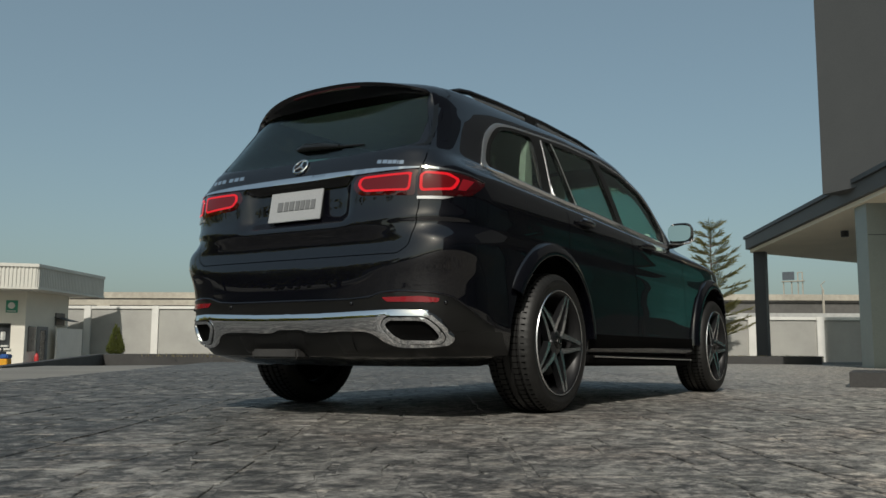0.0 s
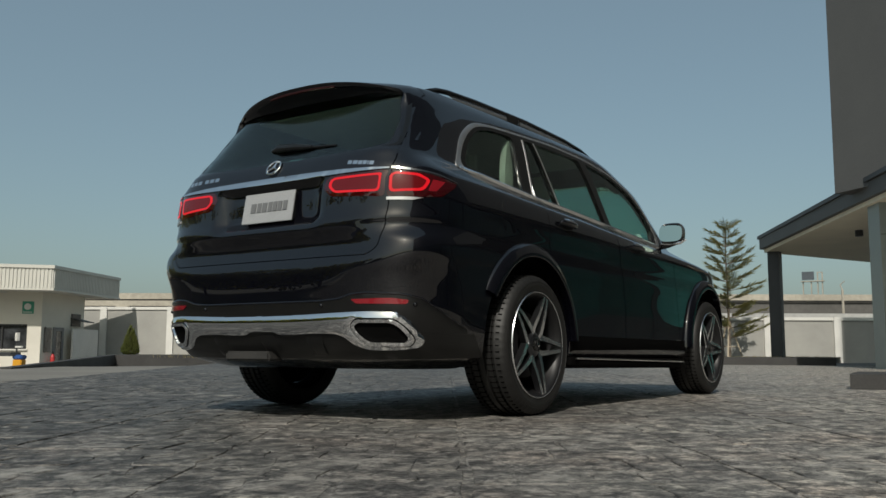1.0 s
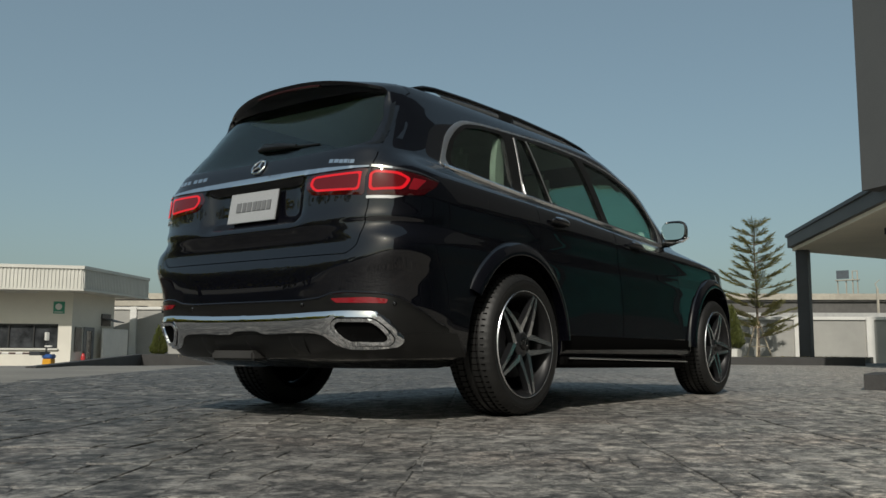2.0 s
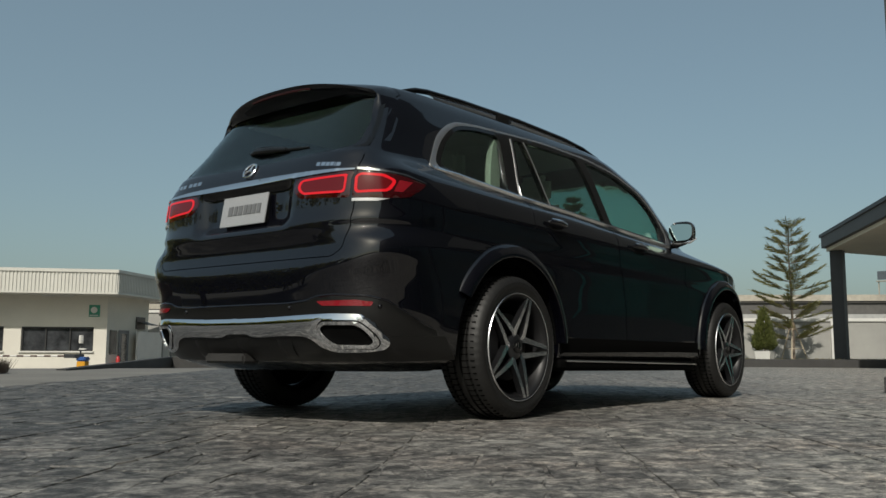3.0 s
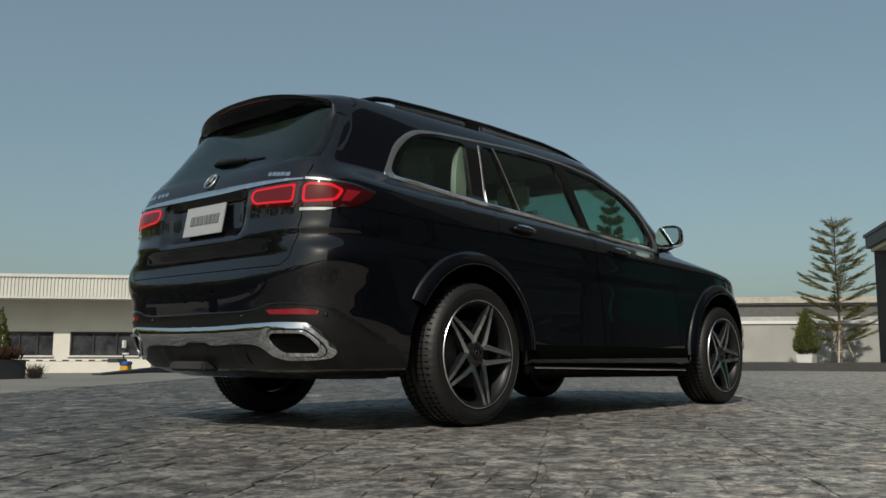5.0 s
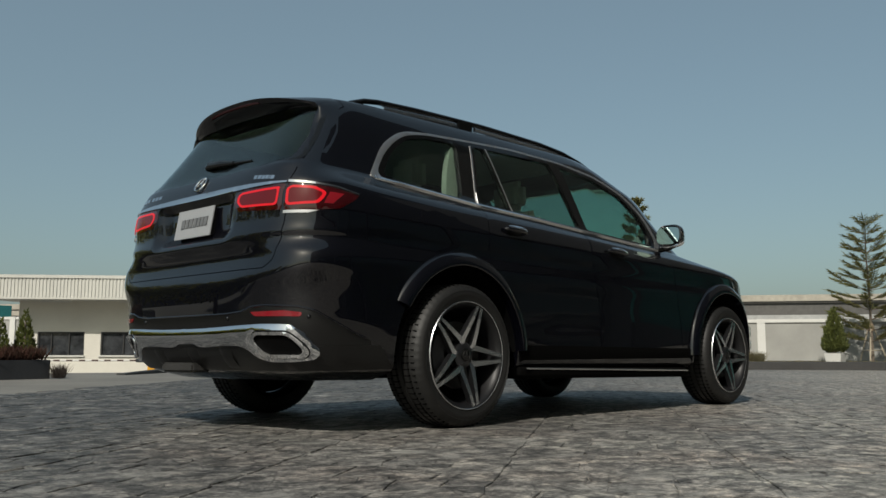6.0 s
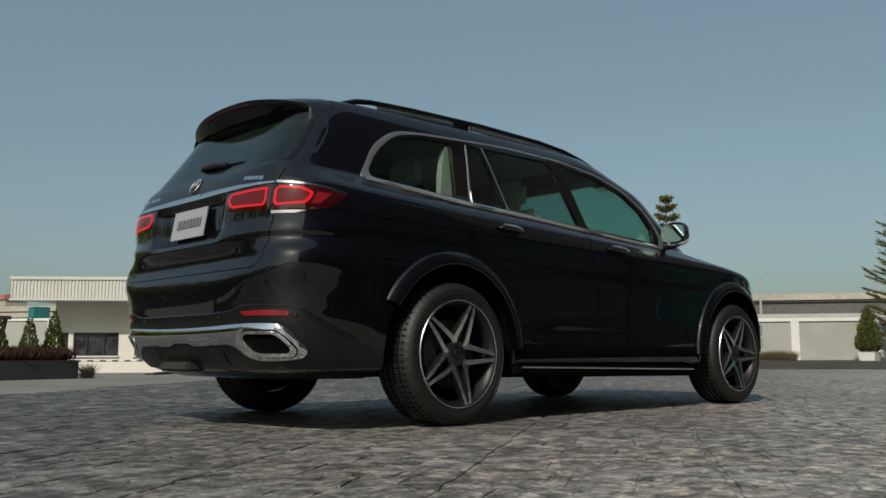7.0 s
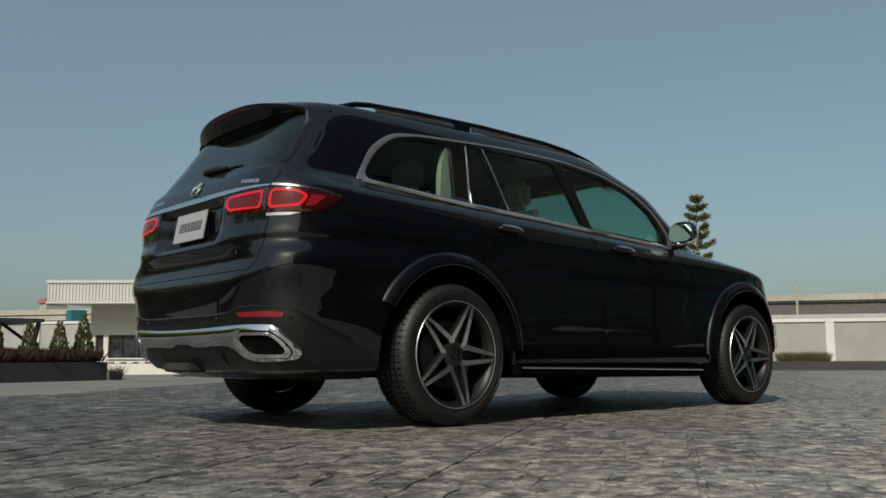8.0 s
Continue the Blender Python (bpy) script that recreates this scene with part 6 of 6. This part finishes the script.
def wheel(width, wide_x):
    """A tyre on a five twin-spoke rim; its outer face is at x = wide_x, the axle at the origin."""
    hub = new("wheel")
    hub.empty_display_size = 0.1
    hub["label"] = "dark alloy wheel with five bright twin spokes"
    x1, x0 = wide_x, wide_x - width
    R = 0.392
    # tyre: sidewalls, shoulders and a tread with round grooves
    prof = [(x0 + 0.02, 0.285), (x0 + 0.004, 0.305), (x0, 0.335), (x0 + 0.008, 0.365), (x0 + 0.028, 0.384)]
    grooves = [0.2, 0.4, 0.6, 0.8]
    w0, w1 = x0 + 0.028, x1 - 0.028
    for g in grooves:
        c = w0 + (w1 - w0) * g
        prof += [(c - 0.009, R), (c - 0.0075, R - 0.012), (c + 0.0075, R - 0.012), (c + 0.009, R)]
    prof += [(x1 - 0.028, 0.384), (x1 - 0.010, 0.366), (x1 - 0.003, 0.350), (x1 - 0.005, 0.3485), (x1, 0.335), (x1 - 0.003, 0.322), (x1 - 0.0045, 0.320), (x1 - 0.005, 0.305), (x1 - 0.014, 0.293), (x1 - 0.022, 0.284), (x1 - 0.05, 0.281)]
    bm = bmesh.new()
    lathe(bm, prof, 180)
    np_ = len(prof)
    for i, v in enumerate(bm.verts):
        if (i // np_) % 3 == 0 and i % np_ in (3, 4, np_ - 11, np_ - 10):
            k_ = (math.hypot(v.co.y, v.co.z) - 0.0035) / math.hypot(v.co.y, v.co.z)
            v.co.y *= k_
            v.co.z *= k_
    tyre = part("tyre", bm, RUBBER, hub, "black rubber tyre", smooth=True, sharp=35)
    bm = bmesh.new()
    for k in range(72):
        for sgn, xa in ((1, w1 - 0.024), (-1, w0 + 0.024), (1, w0 + (w1 - w0) * 0.7), (1, w0 + (w1 - w0) * 0.3)):
            r_ = float(np.interp(xa, [p[0] for p in prof[4:-10]], [p[1] for p in prof[4:-10]]))
            box(bm, xa - 0.018, xa + 0.018, -0.0028, 0.0028, r_ - 0.012, r_ + 0.0006, m=Matrix.Rotation(2 * math.pi * k / 72 + 0.02 * sgn, 4, 'X'))
    part("tread_sipe", bm, DARK, hub)["kind"] = "stuff"
    # raised sidewall lettering as plain bars
    bm = bmesh.new()
    for base in (0.25, math.pi + 0.25):
        for i in range(7):
            a = base + i * 0.085
            box(bm, x1 - 0.004, x1 - 0.0008, -0.011, 0.011, 0.326, 0.344, m=Matrix.Rotation(a, 4, 'X'))
    part("sidewall_print", bm, RUBBER, hub)["kind"] = "stuff"
    # rim barrel and lip
    bm = bmesh.new()
    xf = x1 - 0.006
    lathe(bm, [(x0 + 0.03, 0.27), (x0 + 0.06, 0.255), (xf - 0.03, 0.262), (xf - 0.006, 0.279), (xf, 0.287), (xf + 0.003, 0.293), (xf - 0.004, 0.298), (xf - 0.03, 0.291)], 72)
    rim = part("rim", bm, BARREL, hub, "dark grey alloy rim", smooth=True, sharp=50)
    bm = bmesh.new()
    lathe(bm, [(xf + 0.002, 0.290), (xf + 0.004, 0.2925), (xf + 0.0035, 0.2955), (xf - 0.001, 0.298)], 72)
    part("rim_edge", bm, RIMBRIGHT, hub, "machined bright rim edge", smooth=True)
    # spokes
    for k in range(5):
        a = radians(-4 + 72 * k)
        turn = Matrix.Rotation(a, 4, 'X')
        bm = bmesh.new()
        face = bmesh.new()
        for s_ in (1, -1):
            secs = []
            top = []
            for r, c, hw, dx in ((0.045, 0.040, 0.017, -0.026), (0.085, 0.044, 0.0150, -0.020), (0.15, 0.034, 0.0130, -0.011), (0.22, 0.024, 0.0110, -0.005), (0.288, 0.015, 0.0095, -0.003)):
                y = s_ * c
                secs.append([bm.verts.new(turn @ Vector((xf + dx + ex, r, y + ey))) for ex, ey in ((0, -hw), (0, hw), (-0.038, hw * 0.75), (-0.038, -hw * 0.75))])
                top.append([face.verts.new(turn @ Vector((xf + dx + 0.0012, r, y + ey))) for ey in (-hw, hw)])
            for p, q in zip(secs, secs[1:]):
                for i in range(4):
                    bm.faces.new((p[i], p[(i + 1) % 4], q[(i + 1) % 4], q[i]))
            bm.faces.new(secs[0])
            bm.faces.new(secs[-1])
            for p, q in zip(top, top[1:]):
                face.faces.new((p[0], p[1], q[1], q[0]))
        sp = part("spoke", bm, RIMDARK, hub)
        bmesh.ops.recalc_face_normals(face, faces=face.faces)
        bmesh.ops.solidify(face, geom=face.faces[:], thickness=0.001)
        part("spoke_face", face, RIMBRIGHT, hub, "machined bright spoke face")
    bm = bmesh.new()
    lathe(bm, [(xf - 0.075, 0.075), (xf - 0.030, 0.072), (xf - 0.020, 0.060), (xf - 0.018, 0.036), (xf - 0.018, 0.0)], 32)
    part("hub", bm, RIMDARK, hub, smooth=True, sharp=40)
    bm = bmesh.new()
    lathe(bm, [(xf - 0.018, 0.036), (xf - 0.010, 0.034), (xf - 0.008, 0.028), (xf - 0.0075, 0.0)], 32)
    cap = part("hub_cap", bm, GLOSS, hub, "round hub cap with chrome emblem", smooth=True, sharp=40)
    bm = bmesh.new()
    ring = [(xf - 0.007, 0.026 * math.cos(t), 0.026 * math.sin(t)) for t in (2 * math.pi * i / 24 for i in range(24))]
    tube(bm, ring, 0.0012, 6, closed=True)
    for i in range(3):
        t = radians(90 + 120 * i)
        tube(bm, [(xf - 0.006, 0, 0), (xf - 0.006, 0.025 * math.cos(t), 0.025 * math.sin(t))], [0.0025, 0.001], 5)
    part("cap_emblem", bm, DISC, hub)
    for i in range(5):
        t = radians(32 + 72 * i)
        bm = bmesh.new()
        lathe(bm, [(xf - 0.045, 0.0105), (xf - 0.018, 0.0105), (xf - 0.016, 0.008), (xf - 0.016, 0.0)], 8, (0, 0.053 * math.cos(t), 0.053 * math.sin(t)))
        part("wheel_bolt", bm, RIMDARK, hub)
    bm = bmesh.new()
    lathe(bm, [(xf - 0.115, 0.08), (xf - 0.115, 0.185), (xf - 0.085, 0.185), (xf - 0.085, 0.08)], 48)
    part("brake_disc", bm, DISC, hub, "bare steel brake disc", smooth=True, sharp=40)
    bm = bmesh.new()
    lathe(bm, [(xf - 0.165, 0.0), (xf - 0.165, 0.252), (xf - 0.155, 0.252), (xf - 0.155, 0.0)], 32)
    part("dust_shield", bm, DARK, hub)
    bm = bmesh.new()
    lathe(bm, [(xf - 0.14, 0.125), (xf - 0.14, 0.215), (xf - 0.06, 0.215), (xf - 0.06, 0.125), (xf - 0.14, 0.125)], 8, full=False, a0=radians(150), a1=radians(215))
    part("caliper", bm, CALIPER, hub, "grey brake caliper", smooth=True, sharp=40)
    return hub


for width, wide_x, wy in ((0.285, 1.020, 0.0), (0.275, 1.010, 3.135)):
    w_r = wheel(width, wide_x)
    w_r.parent = car
    w_r.matrix_basis = pose(0, wy, 0.392)
    w_l = copy_thing(w_r, pose(0, wy, 0.392, 0, 0, 180))
    w_l.parent = car

# ---- paving stones ----
D1, D2 = Vector((0.558, -0.830)), Vector((0.830, 0.558))
MAT_W, MAT_GAP = 0.83, 0.007


def stone_shape(cx, cy, l, w, rnd):
    """Corner points, in courses (along, across), of one irregular stamped stone."""
    worn_away = smoothstep(-1.5, 2.2, (D2 * cx + D1 * cy).dot(Vector((1.0, 0.7))))
    g = rnd.choice((0.0008, 0.0015, 0.002, 0.0035)) * (1 - 0.6 * worn_away)
    x0, x1, y0, y1 = cx + g, cx + l - g, cy + g, cy + w - g
    j = 0.034 * (1 - 0.4 * worn_away)
    ring = [(x0, y0), ((x0 + x1) / 2, y0), (x1, y0), (x1, (y0 + y1) / 2), (x1, y1), ((x0 + x1) / 2, y1), (x0, y1), (x0, (y0 + y1) / 2)]
    col = math.floor((cx - 0.39 + 0.001) / MAT_W)
    lo, hi = 0.39 + col * MAT_W + MAT_GAP, 0.39 + (col + 1) * MAT_W - MAT_GAP
    return [(min(hi, max(lo, a + rnd.uniform(-j, j) * 0.7)), b + rnd.uniform(-j, j) * 0.7) for a, b in ring]


def stone_mesh(ring, rnd, verts, faces, origin=(0, 0)):
    """Adds a stone: a worn rim, a top that dips and tilts a little."""
    k = len(verts)
    n = len(ring)
    mx, my = sum(p[0] for p in ring) / n, sum(p[1] for p in ring) / n
    flush = smoothstep(-1.5, 2.2, (D2 * mx + D1 * my).dot(Vector((1.0, 0.7))))
    tx, ty, top = rnd.uniform(-0.006, 0.006) * (1 - 0.75 * flush), rnd.uniform(-0.007, 0.007) * (1 - 0.75 * flush), rnd.uniform(-0.0020 * (1 - 0.5 * flush), 0.0005)
    for f, z in ((1.0, -0.0060), (0.99, -0.0022 + 0.0014 * flush), (0.95, 0.0)):
        for a, b in ring:
            a2, b2 = mx + (a - mx) * f, my + (b - my) * f
            p = D2 * a2 + D1 * b2
            lift = top + tx * (a2 - mx) + ty * (b2 - my) + rnd.uniform(-0.0008, 0.0008) if z > -0.0055 else 0.0
            verts.append((p.x - origin[0], p.y - origin[1], z + (min(lift, 0.001) if z > -0.0055 else lift)))
    for r in range(2):
        for i in range(n):
            j = (i + 1) % n
            faces.append((k + r * n + i, k + r * n + j, k + (r + 1) * n + j, k + (r + 1) * n + i))
    faces.append(tuple(k + 2 * n + i for i in range(n)))


rnd = random.Random(11)
near_stones, verts, faces = [], [], []
edge_dir = Vector((-0.64, 0.77))
for col in range(-10, 12):
    a0 = col * MAT_W + 0.39
    b = -9.0
    while b < 8.0:
        w = rnd.uniform(0.17, 0.30)
        x, x_end = a0 + MAT_GAP, a0 + MAT_W - MAT_GAP
        while x < x_end - 0.02:
            l = min(rnd.uniform(0.13, 0.30), x_end - x)
            if x_end - x - l < 0.10:
                l = x_end - x
            c = D2 * (x + l / 2) + D1 * (b + w / 2)
            left_edge = (c - Vector((-5.3, 0.0))).cross(edge_dir)
            if (c - Vector((0.5, 1.0))).length < 9.0 and left_edge > 0.1:
                ring = stone_shape(x, b, l, w, rnd)
                if 1.3 < c.x < 3.1 and -3.1 < c.y < -0.2 and len(near_stones) < 296:
                    near_stones.append((ring, c.copy()))
                else:
                    stone_mesh(ring, rnd, verts, faces)
            x += l
        b += w


def edge_slots(ob):
    """The sloping rim faces take the worn edge material."""
    ob.data.materials.append(STONE_EDGE)
    ob.data.polygons.foreach_set("material_index", [1 if len(p.vertices) == 4 else 0 for p in ob.data.polygons])


me = mesh_object("paving_stones", verts, faces, STONE, paving)
edge_slots(me)
tagged(me, "stamped stone pattern of the forecourt", "", kind="stuff")
for ring, c in near_stones:
    v_, f_ = [], []
    stone_mesh(ring, rnd, v_, f_, (c.x, c.y))
    ob = mesh_object("paving_stone", v_, f_, STONE, paving)
    edge_slots(ob)
    ob.location = (c.x, c.y, 0)
